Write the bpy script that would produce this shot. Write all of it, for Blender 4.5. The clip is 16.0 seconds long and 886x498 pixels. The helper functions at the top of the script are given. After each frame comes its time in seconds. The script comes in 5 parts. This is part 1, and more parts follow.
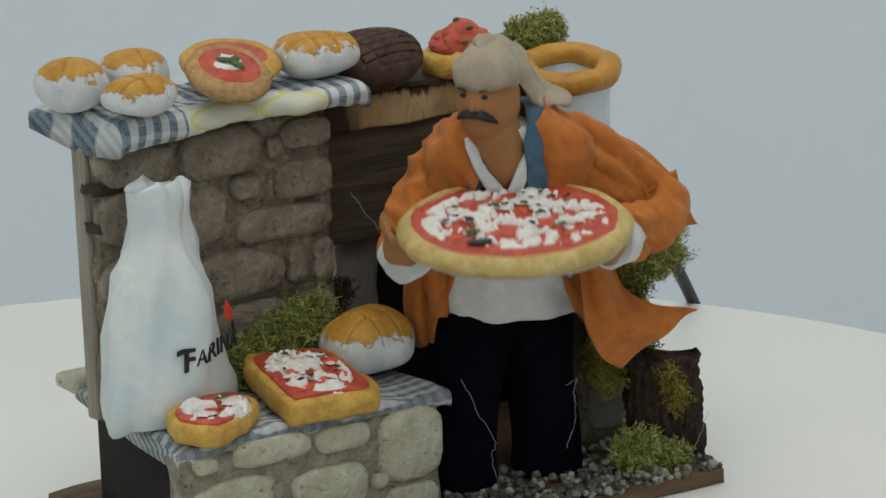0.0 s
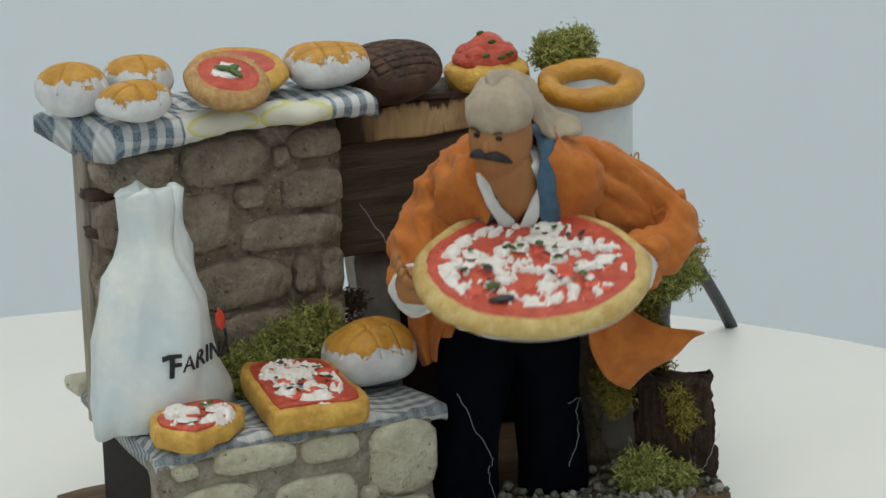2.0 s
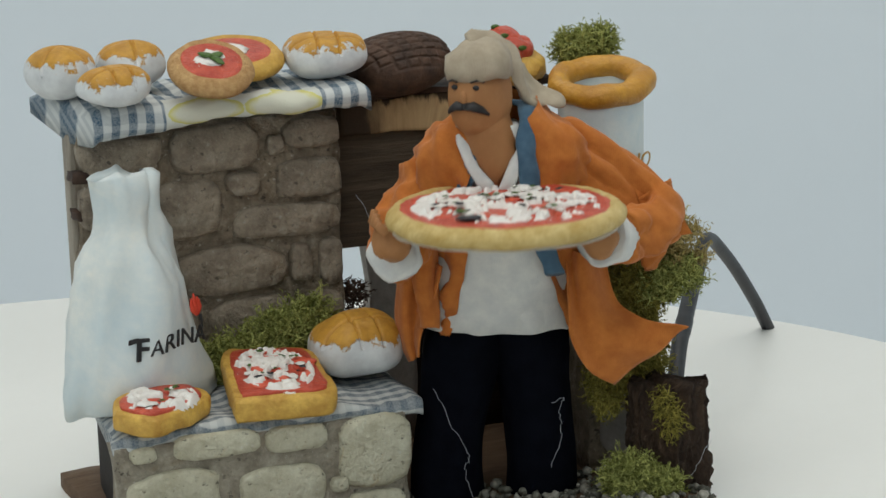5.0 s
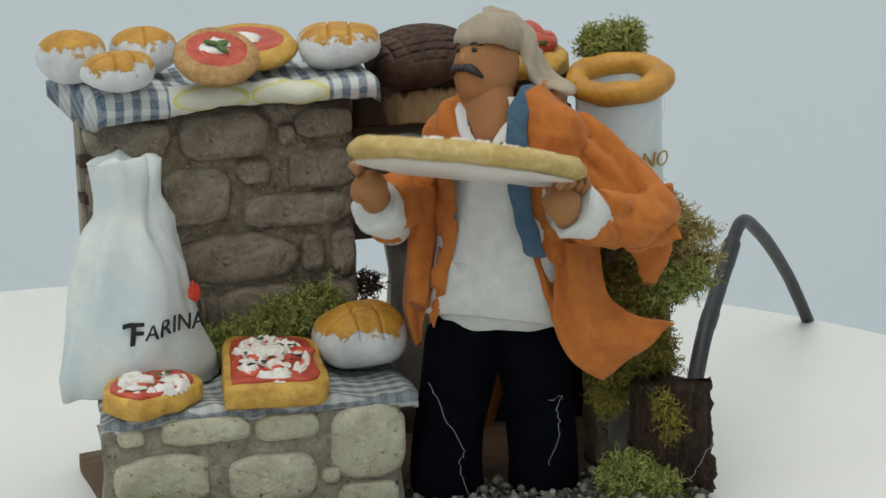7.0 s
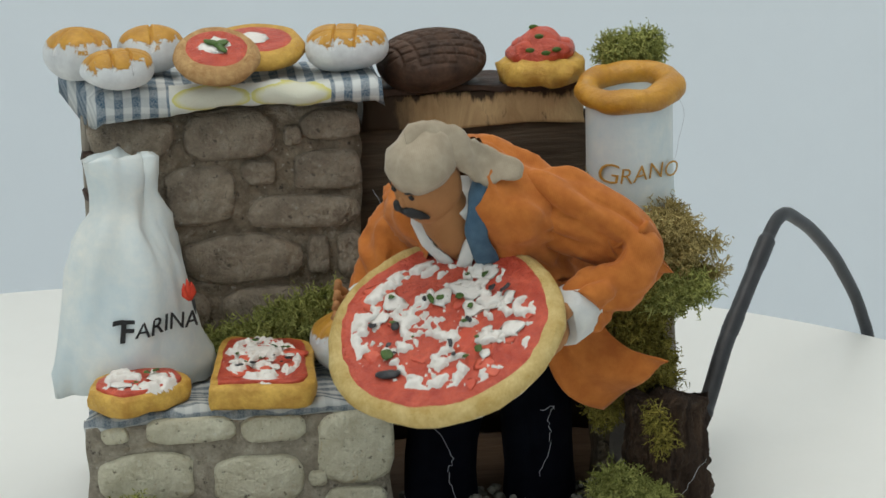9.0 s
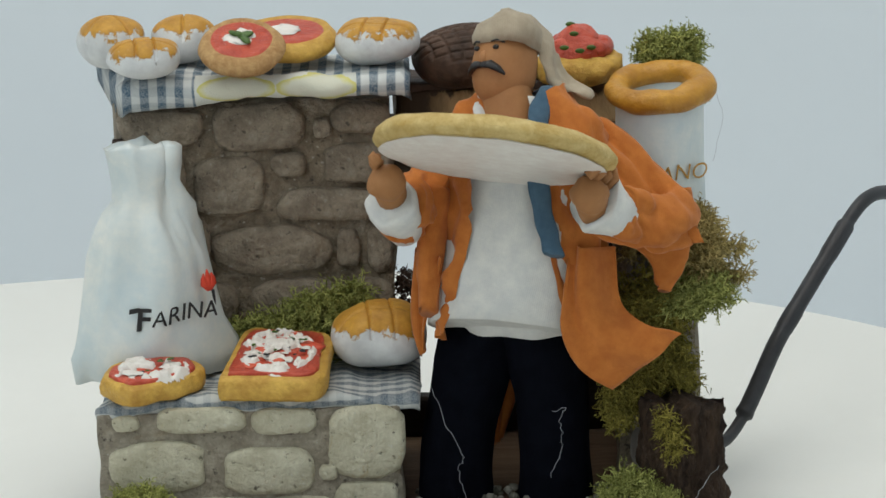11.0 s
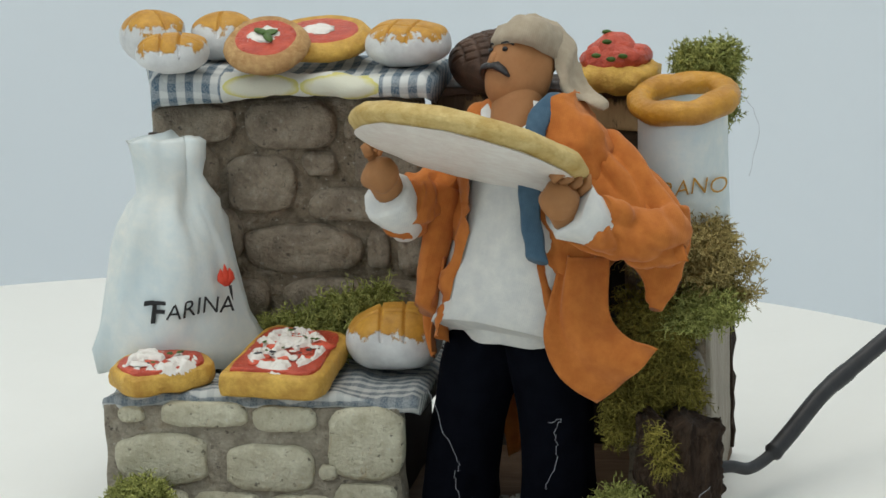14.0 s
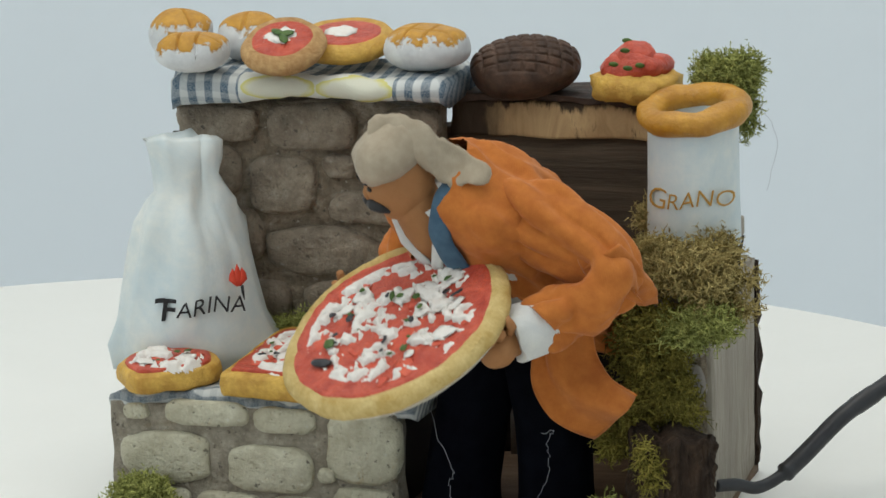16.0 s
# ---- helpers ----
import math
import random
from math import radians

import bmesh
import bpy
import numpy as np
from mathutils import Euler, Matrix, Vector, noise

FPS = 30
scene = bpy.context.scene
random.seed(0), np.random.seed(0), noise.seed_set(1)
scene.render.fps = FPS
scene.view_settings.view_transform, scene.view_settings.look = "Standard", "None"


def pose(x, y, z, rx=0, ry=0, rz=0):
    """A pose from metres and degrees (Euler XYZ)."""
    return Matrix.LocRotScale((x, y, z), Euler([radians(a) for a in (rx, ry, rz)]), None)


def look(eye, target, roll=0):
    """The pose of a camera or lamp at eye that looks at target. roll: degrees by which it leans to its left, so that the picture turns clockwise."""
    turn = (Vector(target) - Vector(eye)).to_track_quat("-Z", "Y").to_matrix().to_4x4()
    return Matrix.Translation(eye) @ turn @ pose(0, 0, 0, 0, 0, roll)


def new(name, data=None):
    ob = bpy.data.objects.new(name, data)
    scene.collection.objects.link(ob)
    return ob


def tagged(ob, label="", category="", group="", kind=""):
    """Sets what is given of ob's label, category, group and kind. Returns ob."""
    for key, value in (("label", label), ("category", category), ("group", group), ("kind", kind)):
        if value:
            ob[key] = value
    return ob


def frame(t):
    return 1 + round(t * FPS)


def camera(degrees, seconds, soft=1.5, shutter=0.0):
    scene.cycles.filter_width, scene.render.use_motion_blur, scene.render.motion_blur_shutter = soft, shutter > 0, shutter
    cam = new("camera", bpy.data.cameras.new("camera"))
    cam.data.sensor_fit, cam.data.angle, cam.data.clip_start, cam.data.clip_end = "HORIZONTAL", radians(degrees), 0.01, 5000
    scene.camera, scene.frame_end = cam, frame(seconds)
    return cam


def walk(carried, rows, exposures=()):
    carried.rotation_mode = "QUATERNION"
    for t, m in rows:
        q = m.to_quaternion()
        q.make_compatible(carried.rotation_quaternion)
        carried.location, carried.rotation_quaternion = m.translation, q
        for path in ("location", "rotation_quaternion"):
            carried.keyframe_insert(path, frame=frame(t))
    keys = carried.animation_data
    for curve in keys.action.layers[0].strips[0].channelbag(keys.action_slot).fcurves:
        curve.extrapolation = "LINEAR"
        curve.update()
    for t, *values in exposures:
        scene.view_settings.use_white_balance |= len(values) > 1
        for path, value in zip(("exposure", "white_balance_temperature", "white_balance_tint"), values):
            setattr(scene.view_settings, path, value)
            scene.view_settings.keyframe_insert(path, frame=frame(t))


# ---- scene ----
U = 0.1  # the building unit below is a decimetre

# the camera and its walk
cam = camera(14.68, 16.0, soft=1.5, shutter=0.4)
PATH = [
    (0, (-0.5874, -1.05583, 0.43103), (0.08444, -0.04757, 0.12356), -1.90),
    (0.5, (-0.5528, -1.07866, 0.4298), (0.0864, -0.04855, 0.12516), -2.03),
    (1, (-0.52358, -1.09513, 0.42405), (0.08913, -0.04721, 0.12579), -2.04),
    (1.5, (-0.50018, -1.10674, 0.41893), (0.09172, -0.0455, 0.12583), -1.93),
    (2, (-0.46715, -1.12307, 0.42216), (0.09449, -0.04618, 0.12657), -1.87),
    (2.5, (-0.43969, -1.13617, 0.42502), (0.09695, -0.0473, 0.12689), -1.86),
    (3, (-0.40493, -1.15255, 0.42412), (0.09977, -0.0484, 0.12644), -1.94),
    (3.5, (-0.37351, -1.16551, 0.42226), (0.10299, -0.04863, 0.12555), -1.95),
    (4, (-0.3432, -1.17635, 0.42061), (0.10643, -0.04824, 0.12447), -1.90),
    (6.5, (-0.1783, -1.22555, 0.41562), (0.11849, -0.04773, 0.12041), -1.91),
    (7, (-0.1459, -1.23232, 0.41388), (0.11997, -0.04695, 0.11945), -1.76),
    (7.5, (-0.11202, -1.23717, 0.4078), (0.12315, -0.04406, 0.11852), -1.83),
    (8, (-0.08013, -1.24122, 0.40774), (0.12514, -0.04253, 0.11876), -1.76),
    (8.5, (-0.04715, -1.2445, 0.40946), (0.12771, -0.04133, 0.11912), -1.71),
    (9, (-0.00911, -1.24716, 0.40645), (0.13014, -0.03869, 0.11886), -1.69),
    (11.5, (0.16088, -1.24758, 0.40543), (0.12943, -0.03198, 0.11591), -1.57),
    (12, (0.20085, -1.24467, 0.40126), (0.12973, -0.02996, 0.11508), -1.56),
    (12.5, (0.23803, -1.24034, 0.40326), (0.13202, -0.02861, 0.11522), -1.68),
    (13, (0.27401, -1.23549, 0.40356), (0.13431, -0.02714, 0.1157), -1.61),
    (13.5, (0.30797, -1.23036, 0.40217), (0.13503, -0.02592, 0.11598), -1.60),
    (14, (0.34595, -1.22274, 0.39624), (0.13524, -0.02296, 0.11585), -1.61),
    (14.5, (0.37725, -1.21503, 0.39498), (0.13548, -0.02075, 0.11616), -1.53),
    (15, (0.41039, -1.20642, 0.39254), (0.1358, -0.01866, 0.11626), -1.41),
    (15.5, (0.44801, -1.19442, 0.38873), (0.13596, -0.01518, 0.11573), -1.43),
    (16, (0.48223, -1.18269, 0.39232), (0.13672, -0.01358, 0.1161), -1.38),
]
walk(cam, [(t, look(e, g, r)) for t, e, g, r in PATH], exposures=[(0, -0.33), (1, -0.16), (3, -0.15), (7, -0.08), (11.5, 0.0), (14, 0.05), (16, 0.07)])

# world and lamps: a pale room; unseen wide overhead and cool behind-camera fill lamps added
world = bpy.data.worlds.new("world")
scene.world = world
world.use_nodes = True
world.node_tree.nodes["Background"].inputs[0].default_value = (0.75, 0.82, 0.9, 1)
world.node_tree.nodes["Background"].inputs[1].default_value = 0.3


def area_lamp(name, eye, target, size, power, colour):
    lamp = bpy.data.lights.new(name, "AREA")
    lamp.shape, lamp.size, lamp.size_y, lamp.energy, lamp.color = "RECTANGLE", size[0], size[1], power, colour
    ob = new(name, lamp)
    ob.matrix_world = look(eye, target)
    return ob


area_lamp("ceiling_light", (0.05, 0.0, 1.85), (0.08, 0.02, 0), (1.7, 1.6), 18.5, (1.0, 0.955, 0.875))
area_lamp("window_light", (-0.7, -1.35, 1.2), (0.1, 0, 0.1), (1.2, 1.0), 9, (0.92, 0.95, 0.93))


# ---- materials ----
class Nodes:
    """A short way to wire a material."""

    def __init__(self, name, rough=0.7, metal=0.0, spec=0.4):
        self.mat = bpy.data.materials.new(name)
        self.mat.use_nodes = True
        self.tree = self.mat.node_tree
        self.bsdf = self.tree.nodes["Principled BSDF"]
        self.bsdf.inputs["Roughness"].default_value = rough
        self.bsdf.inputs["Metallic"].default_value = metal
        self.bsdf.inputs["Specular IOR Level"].default_value = spec
        self.coord = self.add("ShaderNodeTexCoord").outputs["Object"]

    def add(self, kind, **inputs):
        node = self.tree.nodes.new(kind)
        for key, value in inputs.items():
            self.put(node.inputs[key.replace("_", " ")], value)
        return node

    def put(self, socket, value):
        if isinstance(value, bpy.types.NodeSocket):
            self.tree.links.new(value, socket)
        elif isinstance(value, tuple) and len(value) == 3 and socket.type == "RGBA":
            socket.default_value = (*value, 1)
        else:
            socket.default_value = value

    def noise(self, scale, detail=4.0, rough=0.6, distort=0.0):
        return self.add("ShaderNodeTexNoise", Vector=self.coord, Scale=scale, Detail=detail, Roughness=rough, Distortion=distort).outputs["Fac"]

    def ramp(self, fac, *stops):
        node = self.add("ShaderNodeValToRGB")
        self.put(node.inputs[0], fac)
        ramp = node.color_ramp
        while len(ramp.elements) < len(stops):
            ramp.elements.new(0.5)
        for el, (pos, col) in zip(ramp.elements, stops):
            el.position, el.color = pos, (*col, 1) if isinstance(col, tuple) else (col, col, col, 1)
        return node.outputs[0]

    def mix(self, fac, a, b, how="MIX"):
        node = self.tree.nodes.new("ShaderNodeMix")
        node.data_type, node.blend_type = "RGBA", how
        for n, v in ((0, fac), (6, a), (7, b)):
            self.put(node.inputs[n], v)
        return node.outputs[2]

    def math(self, op, a, b=0.0, c=0.0):
        node = self.tree.nodes.new("ShaderNodeMath")
        node.operation = op
        for n, v in enumerate((a, b, c)):
            self.put(node.inputs[n], v)
        return node.outputs[0]

    def axis(self, which):
        return self.add("ShaderNodeSeparateXYZ", Vector=self.coord).outputs[which]

    def done(self, colour, bump=None, depth=0.0004, rough=None):
        self.put(self.bsdf.inputs["Base Color"], colour)
        if rough is not None:
            self.put(self.bsdf.inputs["Roughness"], rough)
        if bump is not None:
            node = self.add("ShaderNodeBump", Height=bump, Distance=depth, Strength=0.8)
            self.put(self.bsdf.inputs["Normal"], node.outputs[0])
        return self.mat


def speckled(name, dark, light, scale=120, rough=0.7, spec=0.3, depth=0.0003, fine=900, vary=0.0, grit=None):
    """Two-scale mottled surface: patches and grain."""
    n = Nodes(name, rough, spec=spec)
    colour = n.ramp(n.noise(scale, 5, 0.65, 0.3), (0.3, dark), (0.7, light))
    colour = n.mix(n.ramp(n.noise(fine, 3), (0.35, 0.0), (0.75, 0.35)), colour, dark)
    if grit:
        colour = n.mix(n.ramp(n.noise(480, 2), (0.66, 0.0), (0.72, 0.7)), colour, grit)
        colour = n.mix(n.ramp(n.noise(330, 3), (0.30, 0.8), (0.38, 0.0)), colour, (0.04, 0.032, 0.024))
        colour = n.mix(n.ramp(n.noise(55, 6, 0.7, 0.6), (0.54, 0.0), (0.68, 0.55)), colour, tuple(0.55 * a + 0.45 * b for a, b in zip(light, (0.75, 0.72, 0.62))))
        colour = n.mix(n.ramp(n.noise(75, 6, 0.7, 0.9), (0.57, 0.0), (0.66, 0.5)), colour, (dark[0] * 1.05, dark[1] * 0.85, dark[2] * 0.6))
    if vary:
        r = n.add("ShaderNodeObjectInfo").outputs["Random"]
        colour = n.mix(n.math("MULTIPLY", r, vary), colour, dark)
    return n.done(colour, n.math("ADD", n.noise(scale * 2.5, 6), n.math("MULTIPLY", n.noise(fine, 3), 0.4)), depth)


def cloth(name, colour, shade, rough=0.9, weave=2600, depth=0.00012, sheen=0.12):
    n = Nodes(name, rough, spec=0.15 if sheen else 0.04)
    wx = n.add("ShaderNodeTexWave", Vector=n.coord, Scale=weave / 6.3, Distortion=1.5).outputs["Fac"]
    col = n.mix(n.ramp(n.noise(160, 5), (0.35, 0.0), (0.7, 1.0)), shade, colour)
    col = n.mix(n.ramp(n.noise(2200, 2), (0.3, 0.0), (0.8, 0.3)), col, shade)
    n.bsdf.inputs["Sheen Weight"].default_value = sheen
    return n.done(col, n.math("ADD", n.math("MULTIPLY", wx, 0.3), n.noise(900, 4)), depth)


def painted_loaf(name, low, high, level, edge=0.0012):
    """White glazed clay with ochre paint brushed over the crown; level is the height of the paint's edge."""
    n = Nodes(name, 0.5, spec=0.35)
    z = n.math("ADD", n.axis(2), n.math("MULTIPLY", n.math("SUBTRACT", n.noise(140, 6, 0.7), 0.5), 0.019))
    mask = n.ramp(n.math("DIVIDE", n.math("SUBTRACT", z, level - edge), 2 * edge), (0.3, 0.0), (0.7, 1.0))
    ochre = n.ramp(n.noise(240, 5), (0.3, (0.42, 0.2, 0.03)), (0.7, high))
    white = n.ramp(n.noise(130, 4), (0.3, (0.55, 0.56, 0.57)), (0.7, low))
    return n.done(n.mix(mask, white, ochre), n.math("ADD", n.noise(300, 5), n.math("MULTIPLY", mask, 0.6)), 0.0004)


M_TABLE = speckled("table_white", (0.83, 0.83, 0.79), (0.87, 0.87, 0.83), 6, 0.45, 0.4, 0.00002, 300)
M_WALL = speckled("room_wall", (0.815, 0.867, 0.905), (0.845, 0.897, 0.932), 2, 0.9, 0.1, 0.0001, 60)
M_MORTAR = speckled("mortar", (0.13, 0.1, 0.068), (0.33, 0.27, 0.195), 200, 0.72, 0.4, 0.0024, 700, 0.0, (0.5, 0.48, 0.42))
M_MORTAR_PALE = speckled("pale_mortar", (0.2, 0.175, 0.135), (0.43, 0.39, 0.31), 200, 0.72, 0.4, 0.0024, 700, 0.0, (0.55, 0.53, 0.47))
M_STONE_DARK = speckled("weathered_stone", (0.165, 0.13, 0.095), (0.46, 0.385, 0.29), 130, 0.55, 0.45, 0.0026, 800, 0.4, (0.42, 0.4, 0.34))
M_STONE_PALE = speckled("pale_stone", (0.42, 0.39, 0.275), (0.71, 0.695, 0.55), 130, 0.55, 0.45, 0.0026, 900, 0.3, (0.62, 0.62, 0.55))
M_PLASTER = speckled("grey_plaster", (0.22, 0.2, 0.18), (0.36, 0.33, 0.3), 90, 0.8, 0.2, 0.0006, 600)
# the bluish darker patches put the shading of the sack's planes into the colour
M_CLAY_WHITE = speckled("white_glazed_clay", (0.55, 0.65, 0.69), (0.83, 0.83, 0.77), 34, 0.42, 0.45, 0.0004, 240)
M_CLOTH_ORANGE = cloth("orange_cloth", (0.58, 0.2, 0.045), (0.44, 0.135, 0.028))
M_CLOTH_WHITE = cloth("white_cloth", (0.76, 0.76, 0.72), (0.62, 0.63, 0.62))
M_CLOTH_BLUE = cloth("blue_cloth", (0.095, 0.17, 0.24), (0.055, 0.11, 0.17))
M_CLOTH_NAVY = cloth("navy_cloth", (0.0042, 0.0052, 0.009), (0.002, 0.0026, 0.005), sheen=0.0)
M_CLOTH_HAT = cloth("beige_cloth", (0.47, 0.40, 0.30), (0.36, 0.30, 0.22))
M_SKIN = speckled("terracotta_paint", (0.33, 0.15, 0.055), (0.42, 0.2, 0.08), 90, 0.6, 0.3, 0.0001, 500)
M_BLACK = speckled("black_paint", (0.012, 0.012, 0.013), (0.03, 0.028, 0.028), 200, 0.5, 0.35, 0.0001)
M_CRUST = speckled("ochre_crust", (0.47, 0.24, 0.04), (0.79, 0.51, 0.11), 130, 0.52, 0.4, 0.0014, 800)
M_CRUST_PALE = speckled("pale_crust", (0.46, 0.30, 0.08), (0.74, 0.59, 0.27), 120, 0.6, 0.3, 0.0014, 900)
M_CRUST_TAN = speckled("tan_crust", (0.40, 0.21, 0.08), (0.68, 0.45, 0.21), 300, 0.7, 0.25, 0.0014, 1200)
M_OCHRE = speckled("ochre_glaze", (0.40, 0.17, 0.015), (0.68, 0.35, 0.04), 90, 0.4, 0.5, 0.0012, 500)
M_TOMATO = speckled("tomato_paint", (0.42, 0.042, 0.022), (0.71, 0.125, 0.065), 150, 0.38, 0.5, 0.0018, 500)
M_TOMATO_BRIGHT = speckled("bright_tomato_paint", (0.55, 0.06, 0.03), (0.74, 0.15, 0.08), 150, 0.4, 0.45, 0.0006, 500)
M_CHEESE = speckled("white_paint", (0.74, 0.69, 0.64), (0.87, 0.86, 0.81), 180, 0.4, 0.45, 0.0003, 900)
M_BASIL = speckled("green_paint", (0.035, 0.08, 0.012), (0.09, 0.17, 0.03), 300, 0.45, 0.4, 0.0002)
M_OLIVE = speckled("olive_paint", (0.015, 0.018, 0.022), (0.05, 0.05, 0.055), 300, 0.4, 0.4, 0.0002)
M_LETTER = speckled("letter_black", (0.012, 0.012, 0.014), (0.03, 0.03, 0.03), 300, 0.5)
M_LETTER_OCHRE = speckled("letter_ochre", (0.42, 0.22, 0.04), (0.55, 0.31, 0.07), 300, 0.5)
M_FLAME = speckled("red_paint", (0.55, 0.04, 0.02), (0.68, 0.08, 0.04), 300, 0.5)
M_BURNT_AND_SHADE = speckled("burnt_crust_and_gap_shade", (0.018, 0.011, 0.008), (0.085, 0.045, 0.028), 130, 0.6, 0.3, 0.0005, 700)
M_CABLE = speckled("cable_rubber", (0.018, 0.019, 0.022), (0.035, 0.036, 0.04), 120, 0.45, 0.4, 0.0001)
M_THREAD = speckled("thread", (0.4, 0.42, 0.45), (0.6, 0.62, 0.66), 300, 0.8)


def wood(name, dark, light, along=(1, 1, 1), rough=0.75, depth=0.0007, char=False):
    n = Nodes(name, rough, spec=0.25)
    m = n.add("ShaderNodeMapping", Vector=n.coord)
    m.inputs["Scale"].default_value = along
    n.coord = m.outputs[0]
    grain = n.noise(70, 8, 0.7, 0.8)
    col = n.ramp(grain, (0.32, dark), (0.68, light))
    col = n.mix(n.ramp(n.noise(25, 4), (0.4, 0.0), (0.75, 0.6)), col, dark)
    if char:  # burns that run down from the scorched edge
        m.inputs["Scale"].default_value = (1.4, 1, 0.35)
        col = n.mix(n.ramp(n.noise(110, 5, 0.6, 0.4), (0.60, 0.0), (0.68, 0.92)), col, (0.02, 0.012, 0.008))
        plain = n.add("ShaderNodeTexCoord").outputs["Object"]
        end = n.add("ShaderNodeSeparateXYZ", Vector=plain).outputs
        ragged = n.math("MULTIPLY", n.math("SUBTRACT", n.noise(130, 5, 0.7), 0.5), 0.016)
        burn = n.ramp(n.math("ADD", n.math("MULTIPLY", n.math("ADD", n.math("ADD", end[0], ragged), 0.02), -90.0), 0.0), (0.0, 0.0), (1.0, 0.94))
        drip = n.ramp(n.math("MULTIPLY", n.math("SUBTRACT", n.math("ADD", end[2], ragged), 0.1455), 400.0), (0.0, 0.0), (1.0, 0.95))
        col = n.mix(n.math("MAXIMUM", burn, drip), col, (0.022, 0.013, 0.009))
    return n.done(col, n.math("ADD", grain, n.noise(260, 4)), depth)


M_LOAF_DARK = speckled("dark_baked_crust", (0.03, 0.017, 0.011), (0.12, 0.066, 0.042), 130, 0.62, 0.3, 0.0006, 700)
M_WOOD_DARK = wood("dark_stained_wood", (0.006, 0.004, 0.003), (0.022, 0.014, 0.010), (0.3, 1, 6))
M_WOOD_BEAM = wood("scorched_wood", (0.34, 0.21, 0.1), (0.60, 0.42, 0.22), (0.25, 1, 1.5), char=True)
M_WOOD_GREY = wood("grey_wood", (0.26, 0.225, 0.18), (0.47, 0.43, 0.36), (5, 5, 0.5))
M_BARK = wood("bark", (0.018, 0.012, 0.009), (0.12, 0.075, 0.048), (2.5, 2.5, 0.6), 0.85, 0.007)
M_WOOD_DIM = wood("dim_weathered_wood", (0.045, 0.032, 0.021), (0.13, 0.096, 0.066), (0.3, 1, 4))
M_BASE = wood("base_board", (0.1, 0.06, 0.035), (0.2, 0.13, 0.08), (0.4, 3, 3))


def moss_material(name, deep, fresh):
    n = Nodes(name, 0.85, spec=0.2)
    r = n.add("ShaderNodeNewGeometry").outputs["Random Per Island"]
    col = n.ramp(r, (0.0, deep), (1.0, fresh))
    n.bsdf.inputs["Subsurface Weight"].default_value = 0.0
    return n.done(n.mix(n.ramp(n.noise(90, 3), (0.35, 0.0), (0.7, 0.6)), col, deep))


M_MOSS_GREEN = moss_material("green_moss", (0.13, 0.15, 0.03), (0.58, 0.60, 0.2))
M_MOSS_OLIVE = moss_material("olive_moss", (0.1, 0.088, 0.016), (0.40, 0.345, 0.075))
M_MOSS_TAN = moss_material("tan_moss", (0.2, 0.15, 0.045), (0.62, 0.51, 0.22))


def gingham(name, pitch, lemon=False, across=False):
    """Blue and white woven checks, with printed lemon patches if wanted."""
    n = Nodes(name, 0.9, spec=0.1)
    warp = n.add("ShaderNodeVectorMath", Vector=n.coord)
    warp.operation = "ADD"
    jit = n.add("ShaderNodeTexNoise", Vector=n.coord, Scale=60.0).outputs["Color"]
    scl = n.add("ShaderNodeVectorMath")
    scl.operation = "SCALE"
    n.put(scl.inputs[0], jit)
    scl.inputs["Scale"].default_value = 0.0016
    n.put(warp.inputs[1], scl.outputs[0])
    sep = n.add("ShaderNodeSeparateXYZ", Vector=warp.outputs[0]).outputs
    flat = n.math("ADD", sep[1], n.math("MULTIPLY", sep[2], -1.0))

    def stripe(v, p, duty):
        saw = n.math("PINGPONG", v, p / 2)
        return n.ramp(n.math("DIVIDE", saw, p / 2), (duty - 0.06, 0.0), (duty + 0.06, 1.0))

    a, b = stripe(sep[0], pitch, 0.5), stripe(flat, pitch, 0.5)
    tone = n.math("ADD", n.math("MULTIPLY", a, 0.2 if across else 0.75), n.math("MULTIPLY", b, 0.7 if across else 0.25))
    weave = n.ramp(n.noise(1500, 2), (0.35, 0.0), (0.65, 1.0))
    tone = n.math("MULTIPLY", tone, n.math("ADD", 0.65, n.math("MULTIPLY", weave, 0.35)))
    col = n.mix(tone, (0.52, 0.54, 0.53) if across else (0.62, 0.64, 0.63), (0.07, 0.105, 0.145) if across else (0.05, 0.105, 0.165))
    if lemon:
        x, z = sep[0], sep[2]
        inside = n.math("MULTIPLY", n.math("GREATER_THAN", x, -0.0245), n.math("LESS_THAN", x, 0.0375))
        inside = n.math("MULTIPLY", inside, n.math("LESS_THAN", sep[1], -0.0105))
        patch = n.ramp(n.noise(90, 3), (0.3, (0.60, 0.62, 0.58)), (0.7, (0.70, 0.71, 0.66)))
        for mid, half in ((-0.0085, 0.0155), (0.0225, 0.016)):
            far = n.math("ADD", n.math("POWER", n.math("DIVIDE", n.math("ABSOLUTE", n.math("SUBTRACT", x, mid)), half), 2.0), n.math("POWER", n.math("DIVIDE", n.math("ABSOLUTE", n.math("SUBTRACT", z, 0.0125)), 0.005), 2.0))
            far = n.math("ADD", far, n.math("MULTIPLY", n.math("SUBTRACT", n.noise(300, 3), 0.5), 0.5))
            patch = n.mix(n.ramp(far, (0.95, 1.0), (1.02, 0.0)), patch, n.mix(n.ramp(far, (0.55, 0.0), (0.85, 0.8)), (0.66, 0.66, 0.55), (0.62, 0.58, 0.14)))
        col = n.mix(inside, col, patch)
    return n.done(col, n.math("ADD", n.noise(1500, 2), n.noise(200, 3)), 0.0003)


M_GINGHAM_SHELF = gingham("shelf_gingham", 0.0068, True)
M_GINGHAM_COUNTER = gingham("counter_gingham", 0.0056, False, True)

